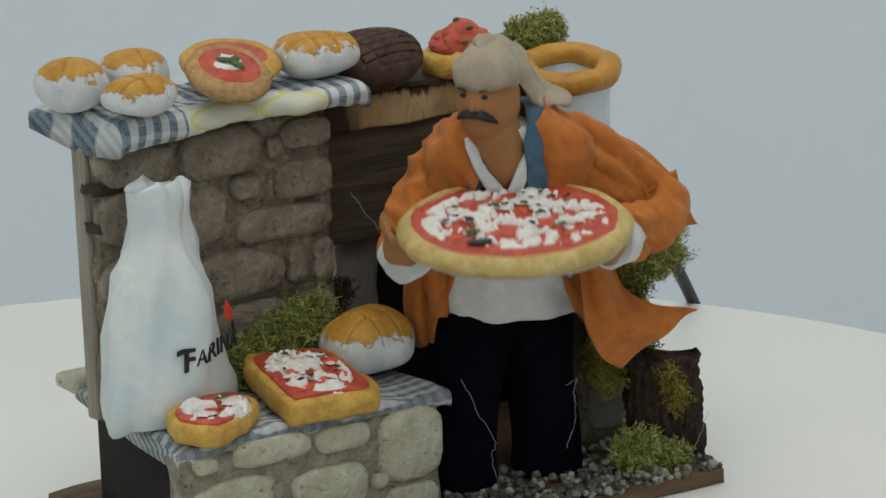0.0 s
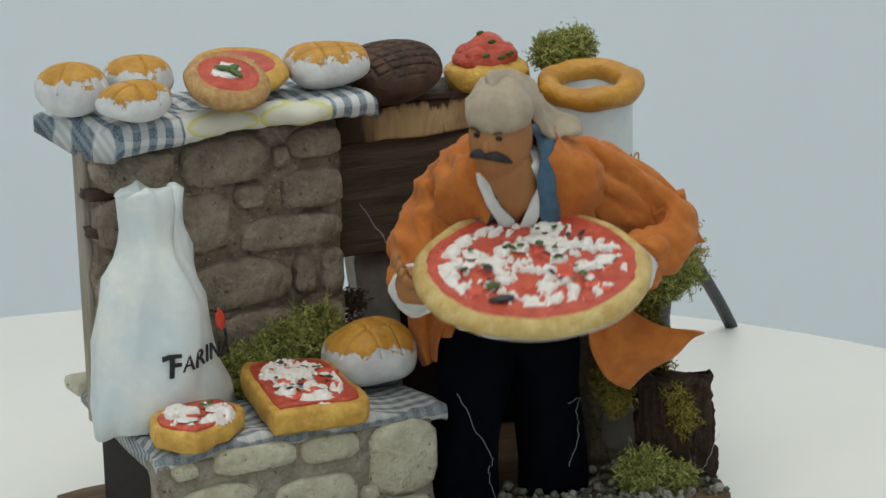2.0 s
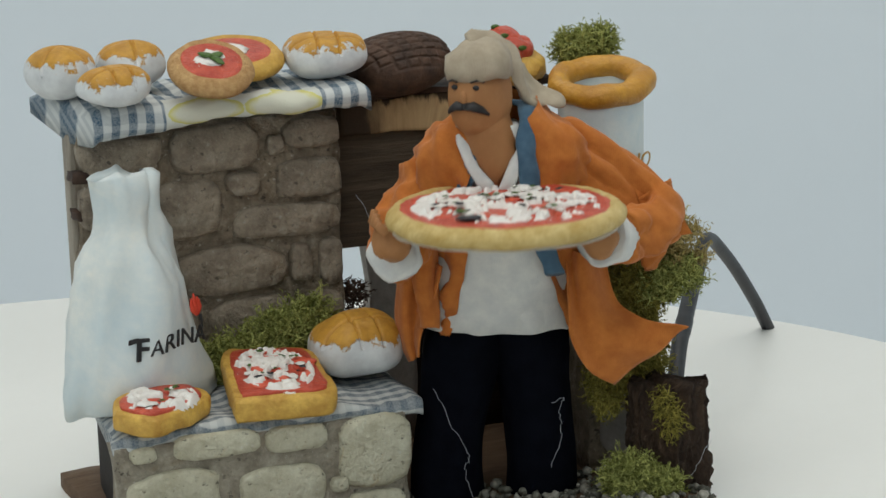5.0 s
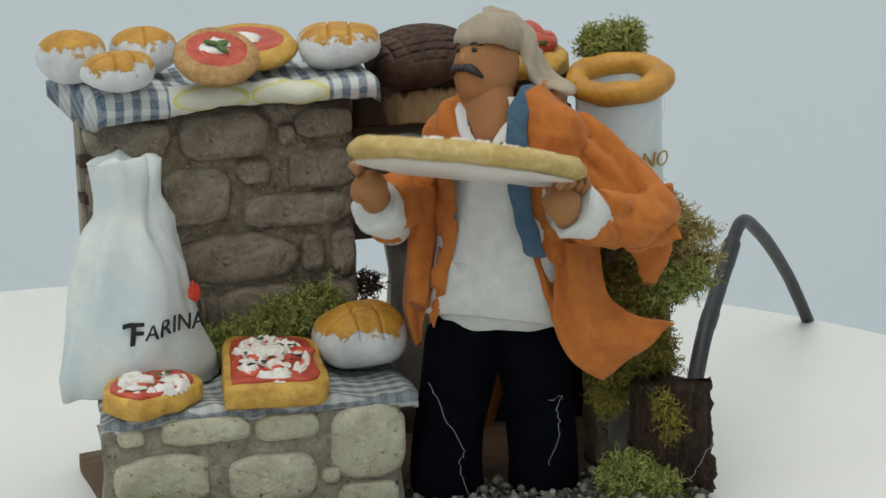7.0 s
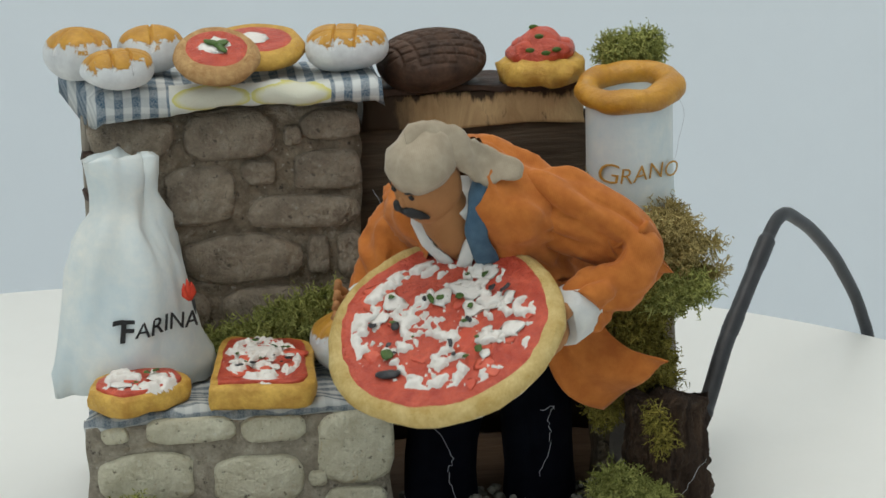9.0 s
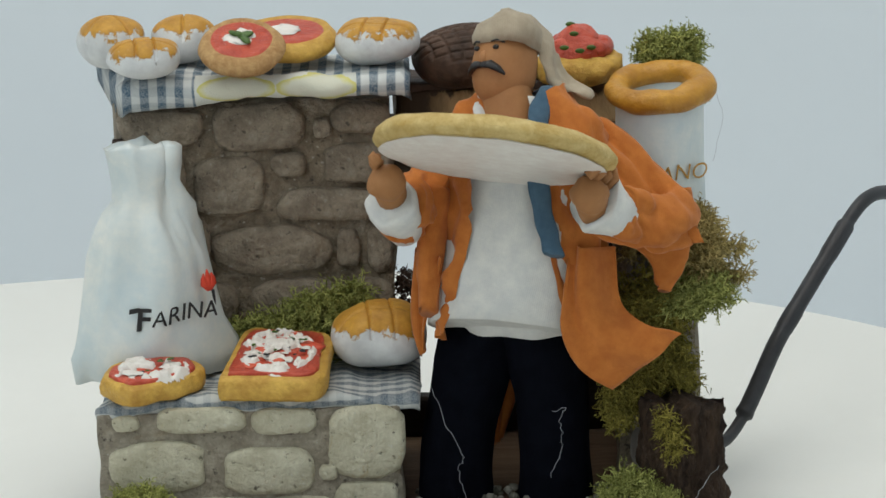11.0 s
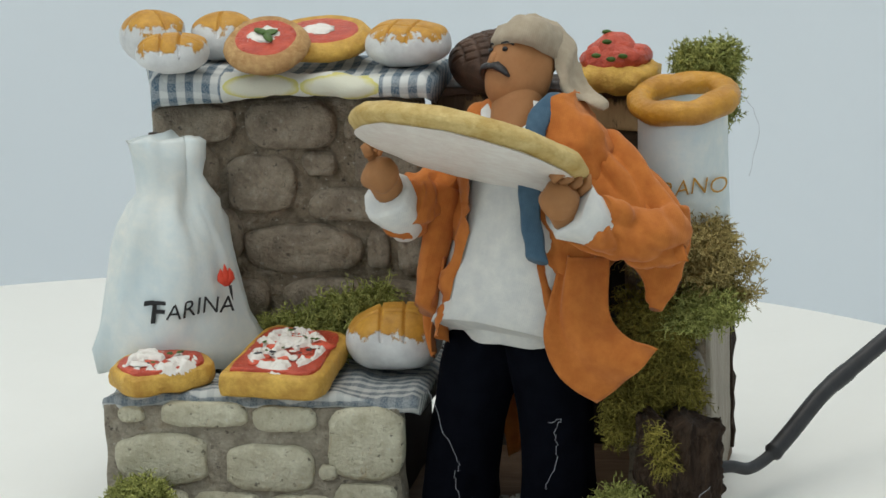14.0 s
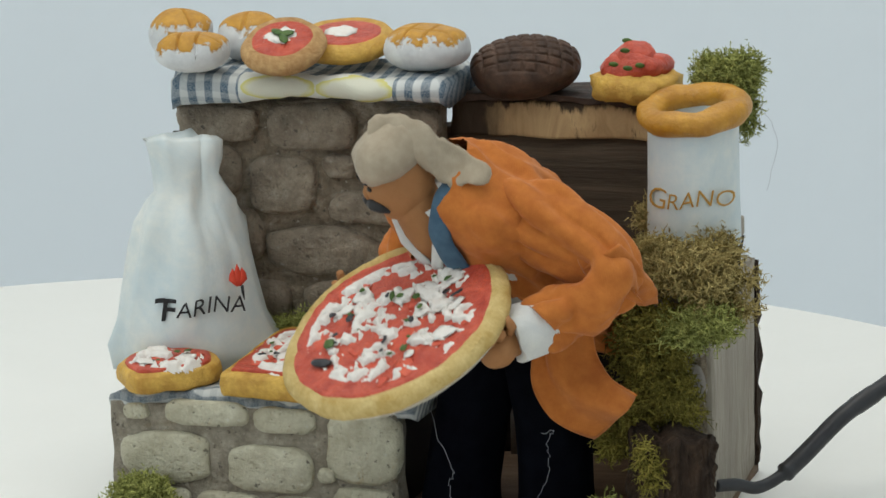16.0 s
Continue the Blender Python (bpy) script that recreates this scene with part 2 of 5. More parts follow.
# ---- building ----
HOME = {}


def spot(ob):
    return HOME.get(ob.name, Vector((0, 0, 0))) if ob else Vector((0, 0, 0))


def thing(name, at, label, category, group="", kind=""):
    """An empty at the base of a thing, in decimetres, under which its parts hang."""
    ob = new(name)
    ob.empty_display_size = 0.01
    ob.location = Vector(at) * U
    HOME[ob.name] = Vector(at)
    return tagged(ob, label, category, group, kind)


def part(name, bm, material, parent=None, label="", smooth=True, at=None):
    """Links a bmesh, drawn in decimetres of the world, as one mesh object under a thing or part."""
    me = bpy.data.meshes.new(name)
    bmesh.ops.recalc_face_normals(bm, faces=bm.faces)
    home = Vector(at) if at is not None else (spot(parent) if parent else Vector((0, 0, 0)))
    for v in bm.verts:
        v.co = (v.co - home) * U
    for f in bm.faces:
        f.smooth = smooth
    bm.to_mesh(me)
    bm.free()
    for m in material if isinstance(material, (list, tuple)) else (material,):
        me.materials.append(m)
    ob = new(name, me)
    HOME[ob.name] = home
    ob.location = (home - spot(parent)) * U if parent else home * U
    if parent:
        ob.parent = parent
    if label:
        ob["label"] = label
    return ob


def solid(name, bm, material, label, category, group="", kind="", smooth=True):
    """A thing that is one mesh, with its origin at its base."""
    xs = [v.co for v in bm.verts]
    at = (sum(c.x for c in xs) / len(xs), sum(c.y for c in xs) / len(xs), min(c.z for c in xs))
    return tagged(part(name, bm, material, None, "", smooth, at), label, category, group, kind)


def wobble(p, size, amount, seed=0.0):
    return noise.noise_vector(Vector(p) / size + Vector((seed, seed * 1.7, -seed))) * amount


def roughen(bm, size, amount, seed=0.0):
    for v in bm.verts:
        v.co += wobble(v.co, size, amount, seed)
    return bm


def box(bm, lo, hi, bevel=0.0, cuts=0, turn=0.0):
    """A bevelled block between two corners, turned about its middle by degrees."""
    lo, hi = Vector(lo), Vector(hi)
    mid, size = (lo + hi) / 2, hi - lo
    made = bmesh.ops.create_cube(bm, size=1, matrix=Matrix.Translation(mid) @ pose(0, 0, 0, 0, 0, turn) @ Matrix.Diagonal((*size, 1)))
    verts = made["verts"]
    edges = list({e for v in verts for e in v.link_edges})
    if cuts:
        bmesh.ops.subdivide_edges(bm, edges=edges, cuts=cuts, use_grid_fill=True)
    elif bevel:
        bmesh.ops.bevel(bm, geom=edges, offset=bevel, segments=2, profile=0.6, affect="EDGES")
    return bm


def loft(bm, rings, n=18, caps=True, mat=0, arc=None):
    """A skin over rings of (centre, axis a, axis b): each an ellipse, or an open arc of it in degrees."""
    rows = []
    for c, a, b in rings:
        c, a, b = Vector(c), Vector(a), Vector(b)
        row = []
        for k in range(n):
            w = radians(arc[0] + (arc[1] - arc[0]) * k / (n - 1)) if arc else 2 * math.pi * k / n
            row.append(bm.verts.new(c + a * math.cos(w) + b * math.sin(w)))
        rows.append(row)
    for r, s in zip(rows, rows[1:]):
        for k in range(n - 1 if arc else n):
            f = bm.faces.new((r[k], r[(k + 1) % n], s[(k + 1) % n], s[k]))
            f.material_index = mat
    if caps and not arc:
        for row in (rows[0], rows[-1]):
            bm.faces.new(row).material_index = mat
    return rows


def tube(bm, points, radii, n=10, mat=0, flat=1.0):
    """A tapered round tube along points."""
    pts = [Vector(p) for p in points]
    rings, side = [], None
    for i, p in enumerate(pts):
        way = (pts[min(i + 1, len(pts) - 1)] - pts[max(i - 1, 0)]).normalized()
        if side is None:
            side = way.orthogonal().normalized()
        side = (side - way * side.dot(way)).normalized()
        r = radii[i] if isinstance(radii, (list, tuple)) else radii
        rings.append((p, side * r, way.cross(side) * r * flat))
    return loft(bm, rings, n, True, mat)


def curve_points(points, steps=6):
    """Points on a smooth curve through the given ones."""
    p = [Vector(q) for q in points]
    out = []
    for i in range(len(p) - 1):
        a, b, c, d = p[max(i - 1, 0)], p[i], p[i + 1], p[min(i + 2, len(p) - 1)]
        for k in range(steps):
            t = k / steps
            out.append(0.5 * ((2 * b) + (c - a) * t + (2 * a - 5 * b + 4 * c - d) * t * t + (3 * b - a - 3 * c + d) * t**3))
    return out + [p[-1]]


def blob(bm, centre, size, turn=(0, 0, 0), lump=0.0, grain=0.1, seed=0.0, power=1.0, div=3, mat=0, floor=None):
    """A rounded lump; power below 1 squares its sides, floor flattens its foot."""
    made = bmesh.ops.create_icosphere(bm, subdivisions=div, radius=1)
    m = Matrix.Translation(centre) @ pose(0, 0, 0, *turn)
    for v in made["verts"]:
        c = v.co.copy()
        c = Vector([math.copysign(abs(q) ** power, q) for q in c])
        c = Vector((c.x * size[0], c.y * size[1], c.z * size[2]))
        if floor is not None:
            c.z = max(c.z, floor)
        c += wobble(c, grain, lump, seed)
        v.co = m @ c
    for f in {f for v in made["verts"] for f in v.link_faces}:
        f.material_index = mat
    return made["verts"]


def cushion(bm, outline, z0, z1, bulge=0.03, mat=0):
    """A slab over a closed outline with a rounded flank."""
    mid = Vector((sum(p[0] for p in outline) / len(outline), sum(p[1] for p in outline) / len(outline), 0))
    rows = []
    for k in range(5):
        w = math.pi * k / 4
        grow, z = bulge * math.sin(w), z0 + (z1 - z0) * (1 - math.cos(w)) / 2
        rows.append([bm.verts.new(Vector((p[0], p[1], 0)) + (Vector((p[0], p[1], 0)) - mid).normalized() * grow + Vector((0, 0, z))) for p in outline])
    n = len(outline)
    for r, s in zip(rows, rows[1:]):
        for k in range(n):
            bm.faces.new((r[k], r[(k + 1) % n], s[(k + 1) % n], s[k])).material_index = mat
    for row in (rows[0], rows[-1]):
        bm.faces.new(row).material_index = mat
    return rows


def lettering(name, runs, m, material, parent, label="", bend=0.0, rise=0.05, bold=0.0):
    """Painted words as thin raised strokes on a surface of pose m, in decimetres: runs of (words, size, x, y)."""
    bm = bmesh.new()
    for words, size, x, y in runs:
        cu = bpy.data.curves.new(name, "FONT")
        cu.body, cu.size, cu.extrude, cu.offset, cu.resolution_u = words, size, 0.004, bold * size, 3
        ob = bpy.data.objects.new(name, cu)
        me = bpy.data.meshes.new_from_object(ob)
        bpy.data.objects.remove(ob)
        for v in me.vertices:
            v.co.x += x + 0.16 * v.co.y
            v.co.y += y
        bm.from_mesh(me)
        bpy.data.meshes.remove(me)
    bmesh.ops.subdivide_edges(bm, edges=[e for e in bm.edges if e.calc_length() > 0.03], cuts=2)
    for v in bm.verts:
        v.co.z -= bend * v.co.x * v.co.x
        v.co.y += 0.006 * math.sin(v.co.x * 31) + rise * v.co.x
        v.co = m @ v.co
    return part(name, bm, material, parent, label, smooth=False)

# ---- the room and the table ----
def room():
    bm = bmesh.new()
    rows = []
    for z in (-7.5, 20):
        rows.append([bm.verts.new((0.8 + 16.5 * math.cos(w), -0.2 + 16.5 * math.sin(w), z)) for w in [2 * math.pi * k / 64 for k in range(64)]])
    for k in range(64):
        bm.faces.new((rows[0][k], rows[1][k], rows[1][(k + 1) % 64], rows[0][(k + 1) % 64]))
    tagged(part("wall_round", bm, M_WALL), "plain pale blue-grey studio wall behind the table", "wall", kind="structure")
    for name, z, label in (("floor", -7.6, "plain grey studio floor"), ("ceiling", 20.1, "plain pale studio ceiling")):
        bm = bmesh.new()
        bmesh.ops.create_circle(bm, cap_ends=True, segments=64, radius=17, matrix=Matrix.Translation((0.8, -0.2, z)))
        tagged(part(name, bm, M_WALL), label, name, kind="structure")


def table():
    top = thing("round_table", (0.185, 0.154, -7.5), "round white table with a smooth matt top", "table")
    bm = bmesh.new()
    rings = [((0.185, 0.154, z), (r, 0, 0), (0, r, 0)) for z, r in ((-0.3, 4.0), (-0.24, 4.12), (-0.06, 4.14), (-0.015, 4.12), (0, 4.07))]
    loft(bm, rings, 128)
    part("tabletop", bm, M_TABLE, top)
    bm = bmesh.new()
    loft(bm, [((0.185, 0.154, z), (r, 0, 0), (0, r, 0)) for z, r in ((-7.5, 2.2), (-7.4, 2.15), (-7.2, 0.5), (-0.4, 0.45), (-0.31, 1.2))], 32)
    part("pedestal", bm, M_TABLE, top)


room()
table()


# ---- stonework ----
def stone(bm, w, h, depth, seed, n=26):
    """An irregular worn stone in the xz plane whose face looks to -y."""
    rng = random.Random(seed)
    ex, ez = rng.uniform(0.48, 0.78), rng.uniform(0.5, 0.8)
    rows = []
    for grow, y in ((1.03, 0.03), (1.02, -depth * 0.3), (0.95, -depth * 0.75), (0.82, -depth * 0.98), (0.5, -depth * 1.05), (0.22, -depth * 1.08)):
        row = []
        for k in range(n):
            a = 2 * math.pi * k / n
            c, s = math.cos(a), math.sin(a)
            x, z = math.copysign(abs(c) ** ex, c) * w / 2, math.copysign(abs(s) ** ez, s) * h / 2
            q = 1 + 0.13 * noise.noise(Vector((c * 1.3 + seed, s * 1.3, seed * 0.7))) + 0.05 * noise.noise(Vector((c * 4 + seed, s * 4, seed)))
            inset = (1 - grow) * min(w, h) / 2
            f = max(0.0, 1 - inset / (math.hypot(x, z) + 1e-6)) if grow > 0.8 else grow
            x, z = x * q * f, z * q * f
            lump = depth * (0.35 * noise.noise(Vector((x * 14 + seed * 3, z * 14, 2))) + 0.2 * noise.noise(Vector((x * 40, z * 40 + seed, 5))))
            row.append(bm.verts.new((x, y + lump, z)))
        rows.append(row)
    for r, s in zip(rows, rows[1:]):
        for k in range(n):
            bm.faces.new((r[k], r[(k + 1) % n], s[(k + 1) % n], s[k]))
    bm.faces.new(rows[-1])
    return bm


def lay_stones(rects, place, material, parent, depth, seed):
    """Stones as parts: (x, z, width, height) each, set into the face that place(x, z) gives."""
    for i, (x, z, w, h) in enumerate(rects):
        bm = stone(bmesh.new(), w, h, depth, seed + i)
        p = Vector(place(x, z))
        for v in bm.verts:
            v.co += p
        part("stone", bm, material, parent, at=p)


def slab(bm, x0, x1, y0, y1, z0, z1, cuts=14, rough=0.012, seed=1.0):
    """An uneven mortared block."""
    box(bm, (x0, y0, z0), (x1, y1, z1), cuts=cuts)
    return roughen(bm, 0.12, rough, seed)


UPPER = [(0.22, 1.445, 0.33, 0.15), (0.597, 1.435, 0.345, 0.19), (0.846, 1.42, 0.07, 0.08), (1.0, 1.455, 0.23, 0.12),
         (0.976, 1.275, 0.27, 0.155), (0.712, 1.279, 0.135, 0.095), (0.469, 1.204, 0.27, 0.235), (0.878, 1.113, 0.45, 0.13),
         (0.63, 0.935, 0.45, 0.19), (0.932, 0.935, 0.095, 0.15), (1.057, 0.93, 0.1, 0.19), (0.178, 1.25, 0.26, 0.2),
         (0.22, 0.99, 0.36, 0.22), (0.3, 0.74, 0.4, 0.16), (0.72, 0.73, 0.36, 0.17), (1.02, 0.72, 0.17, 0.18)]
LOWER = [(0.087, 0.442, 0.1, 0.063), (0.367, 0.445, 0.34, 0.095), (0.683, 0.435, 0.25, 0.1), (0.99, 0.344, 0.285, 0.28),
         (0.201, 0.265, 0.355, 0.2), (0.611, 0.239, 0.345, 0.18), (0.845, 0.227, 0.07, 0.06), (0.985, 0.125, 0.24, 0.12),
         (0.153, 0.105, 0.27, 0.08), (0.449, 0.1, 0.26, 0.08), (0.736, 0.1, 0.25, 0.07)]


def upper_wall():
    wall = thing("stone_wall", (0.6, 0.75, 0.5), "weathered grey-brown stone wall with recessed mortar joints", "wall")
    bm = slab(bmesh.new(), 0.055, 1.115, 0.70, 0.80, 0.46, 1.535, 26, 0.024)
    for v in bm.verts:
        v.co.y += 0.05 * (v.co.x - 0.6)
    part("mortar", bm, M_MORTAR, wall, "brown gritty mortar")
    lay_stones(UPPER, lambda x, z: (x, 0.70 + 0.05 * (x - 0.6), z), M_STONE_DARK, wall, 0.035, 3)
    bm = box(bmesh.new(), (0.035, 0.74, 0.46), (0.065, 0.82, 1.53), 0.008)
    part("side_strip", roughen(bm, 0.2, 0.012), M_WOOD_GREY, wall, "pale split wood strip")
    # near-black blocks stand in for the shade inside gaps between stones
    for z, x1 in ((1.355, 0.15), (1.205, 0.13)):
        bm = roughen(box(bmesh.new(), (0.03, 0.655, z), (x1, 0.76, z + 0.04), cuts=3), 0.05, 0.014, z * 7)
        part("crack", bm, M_BURNT_AND_SHADE, wall, "dark block painted as the shade in a gap between stones")


def counter():
    block = thing("stone_counter", (0.55, 0.5, 0.06), "stone-fronted counter with dark stained wooden sides", "counter")
    bm = slab(bmesh.new(), -0.02, 1.125, 0.02, 0.12, 0.05, 0.475, 14, 0.014, 2.0)
    part("mortar", bm, M_MORTAR_PALE, block, "brown gritty mortar")
    lay_stones(LOWER, lambda x, z: (x, 0.02, z), M_STONE_PALE, block, 0.025, 40)
    for x, slant in ((0.03, 0.1), (1.03, 0.0)):
        bm = box(bmesh.new(), (x, 0.12, 0.05), (x + 0.06, 0.92, 0.47), 0.012)
        for v in bm.verts:
            v.co.x += slant * v.co.y
        part("side_panel", bm, M_WOOD_DARK, block, "dark stained wooden side")
    bm = box(bmesh.new(), (0.16, 0.86, 0.05), (1.03, 0.92, 0.47), 0.01)
    part("back_panel", bm, M_WOOD_DARK, block)
    bm = box(bmesh.new(), (0.1, 0.06, 0.475), (1.12, 0.95, 0.50), 0.01)
    part("worktop", bm, M_WOOD_GREY, block)
    bm = roughen(box(bmesh.new(), (0.06, 0.97, 0.49), (0.62, 1.15, 0.56), 0.03), 0.1, 0.012, 3.0)
    part("ledge", bm, M_STONE_PALE, block, "pale rounded end of the worktop")


def draped(name, x0, x1, y0, y1, z, thick, drop, material, label, seed, corner=0.0, slant=0.0, taper=0.0):
    """A cloth over a board, with a soft rolled front edge, waves and hanging corners."""
    bm = bmesh.new()
    nx, prof = 64, []
    prof += [(y1, z - thick)] + [(y1, z)]
    m = 14
    prof += [(y1 + (y0 - y1) * k / m, z) for k in range(1, m + 1)]
    r = drop / 2
    prof += [(y0 - r * math.sin(math.pi * k / 8) * 0.8, z - r + r * math.cos(math.pi * k / 8)) for k in range(1, 9)]
    prof += [(y0 + (y1 - y0) * 0.4, z - drop), ]
    rows = []
    for i in range(nx + 1):
        s = i / nx
        x = x0 + (x1 - x0) * s
        row = []
        for y, zz in prof:
            edge = max(0.0, 1 - s / 0.2)
            front = max(0.0, min(1.0, (y0 + 0.22 - y) / 0.3))
            sag = corner * edge * front
            if zz < z and y < y1 - 0.01:
                zz = z - (z - zz) * (1 - taper * min(1, s / 0.6))
            p = Vector((x + slant * (y - y0) * (1 - s) ** 3, y, zz - sag))
            p += wobble(p, 0.16, 0.022, seed) + wobble(p, 0.05, 0.007, seed + 3)
            end = min(s, 1 - s)
            if end < 0.03:
                p.z -= (0.03 - end) * thick * 12
            row.append(bm.verts.new(p))
        rows.append(row)
    n = len(prof)
    for a, b in zip(rows, rows[1:]):
        for k in range(n):
            bm.faces.new((a[k], a[(k + 1) % n], b[(k + 1) % n], b[k]))
    for row in (rows[0], rows[-1]):
        bm.faces.new(row)
    return solid(name, bm, material, label, "cloth")


upper_wall()
counter()
draped("gingham_cloth", -0.02, 1.2, 0.05, 1.0, 0.525, 0.04, 0.07, M_GINGHAM_COUNTER, "blue and white checked cloth covering the counter", 2.0, 0.01, 0.1)
draped("gingham_cloth", 0.075, 1.19, 0.56, 1.0, 1.66, 0.06, 0.125, M_GINGHAM_SHELF, "checked cloth with printed lemons draped over the wall shelf", 5.0, 0.02, -0.27, 0.35)


def backdrop_niche():
    oven = thing("wooden_niche", (1.58, 0.95, 0.05), "dark wooden niche with a scorched pale beam across its front", "niche")
    bm = roughen(box(bmesh.new(), (1.135, 0.82, 1.395), (2.02, 1.1, 1.535), cuts=10), 0.1, 0.02, 4.0)
    beam = part("beam", bm, M_WOOD_BEAM, oven, "pale wooden beam, scorched along its top edge")
    bm = roughen(box(bmesh.new(), (1.125, 0.805, 1.535), (2.04, 1.12, 1.56), cuts=12), 0.06, 0.02, 6.0)
    part("charred_edge", bm, M_BURNT_AND_SHADE, beam, "charred black top edge")
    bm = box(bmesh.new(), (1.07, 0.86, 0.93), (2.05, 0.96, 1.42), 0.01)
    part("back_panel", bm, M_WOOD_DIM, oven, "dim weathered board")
    bm = roughen(box(bmesh.new(), (1.33, 1.04, 0.06), (2.21, 1.12, 0.96), cuts=6), 0.2, 0.03, 8.0)
    part("lower_panel", bm, M_WOOD_DARK, oven)
    bm = roughen(box(bmesh.new(), (1.1, 1.03, 0.055), (1.34, 1.11, 0.22), cuts=4), 0.15, 0.012, 5.0)
    part("foot_board", bm, M_WOOD_DARK, oven)
    bm = roughen(box(bmesh.new(), (1.3, 0.99, 0.06), (1.5, 1.1, 1.0), cuts=6), 0.15, 0.035, 9.0)
    part("jamb", bm, M_PLASTER, oven, "grey plastered jamb")


def right_pillar():
    post = thing("stone_pillar", (2.12, 0.6, 0.06), "grey stone pillar with a split wooden side, overgrown with moss", "pillar")
    bm = slab(bmesh.new(), 1.96, 2.255, 0.25, 0.45, 0.05, 1.08, 10, 0.014, 6.0)
    part("mortar", bm, M_MORTAR, post)
    rects = [(2.18, 0.75, 0.15, 0.12), (2.17, 0.60, 0.17, 0.13), (2.02, 0.7, 0.13, 0.2), (2.1, 0.42, 0.2, 0.16), (2.1, 0.92, 0.2, 0.15), (2.12, 0.22, 0.22, 0.18)]
    lay_stones(rects, lambda x, z: (x, 0.25, z), M_PLASTER, post, 0.02, 70)
    bm = roughen(box(bmesh.new(), (2.235, 0.26, 0.05), (2.275, 1.12, 0.88), cuts=8), 0.12, 0.01, 3.0)
    board = part("side_board", bm, M_WOOD_GREY, post, "pale weathered wooden side board")
    bm = roughen(box(bmesh.new(), (2.22, 1.08, 0.05), (2.285, 1.14, 0.86), cuts=14), 0.05, 0.02, 5.0)
    part("bark_edge", bm, M_BARK, board, "rough brown bark edge")
    bm = box(bmesh.new(), (1.96, 0.45, 0.98), (2.235, 1.1, 1.055), 0.01)
    part("top_board", bm, M_WOOD_GREY, post)


def base():
    bm = roughen(box(bmesh.new(), (0.02, -0.30, 0.0), (2.27, 1.16, 0.06), cuts=20), 0.25, 0.018, 2.0)
    for v in bm.verts:
        v.co.z = max(v.co.z, 0.0)
    solid("base_board", bm, M_BASE, "rough brown wooden base board lying on the table", "board")


backdrop_niche()
right_pillar()
base()


def gravel():
    bm = bmesh.new()
    rng = random.Random(8)
    for k in range(620):
        x, y = rng.uniform(1.18, 2.26), rng.uniform(-0.3, 0.22)
        r = rng.uniform(0.012, 0.026)
        blob(bm, (x, y, 0.062 + rng.uniform(0, 0.03)), (r, r * rng.uniform(0.7, 1), r * rng.uniform(0.6, 0.9)), (rng.uniform(0, 90), 0, rng.uniform(0, 180)), r * 0.35, 0.02, k, 1, 1)
    n = Nodes("gravel", 0.55, spec=0.35)
    col = n.ramp(n.add("ShaderNodeNewGeometry").outputs["Random Per Island"], (0.0, (0.03, 0.032, 0.024)), (0.5, (0.12, 0.118, 0.09)), (1.0, (0.46, 0.44, 0.38)))
    solid("gravel", bm, n.done(n.mix(n.ramp(n.noise(700, 3), (0.4, 0.0), (0.7, 0.5)), col, (0.12, 0.12, 0.1)), n.noise(500, 4), 0.0002), "small grey and white gravel glued to the base", "gravel", kind="stuff")


def log_clean():
    log = thing("bark_log", (2.2, -0.04, 0.06), "dark rough bark stump standing on the gravel", "log")
    bm = bmesh.new()
    rings = []
    for k in range(41):
        z = 0.05 + 0.43 * k / 40
        r = 0.15 * (1.06 - 0.1 * k / 40)
        rings.append(((2.185, -0.02, z), (r, 0, 0), (0, r * 0.85, 0)))
    loft(bm, rings, 140)
    for v in bm.verts:
        a = math.atan2(v.co.y + 0.02, v.co.x - 2.185)
        d = Vector((math.cos(a), math.sin(a), 0))
        v.co += d * (0.028 * noise.noise(Vector((a * 4, v.co.z * 3, 1))) + 0.026 * (0.4 - abs(noise.noise(Vector((a * 7, v.co.z * 4, 4))))) + 0.02 * noise.noise(v.co * 22) + 0.014 * noise.noise(v.co * 48))
        if v.co.z > 0.44:
            v.co.z += 0.05 * noise.noise(Vector((v.co.x * 14, v.co.y * 14, 3))) + 0.1 * (2.2 - v.co.x)
    part("bark", bm, M_BARK, log)


log_clean()
gravel()


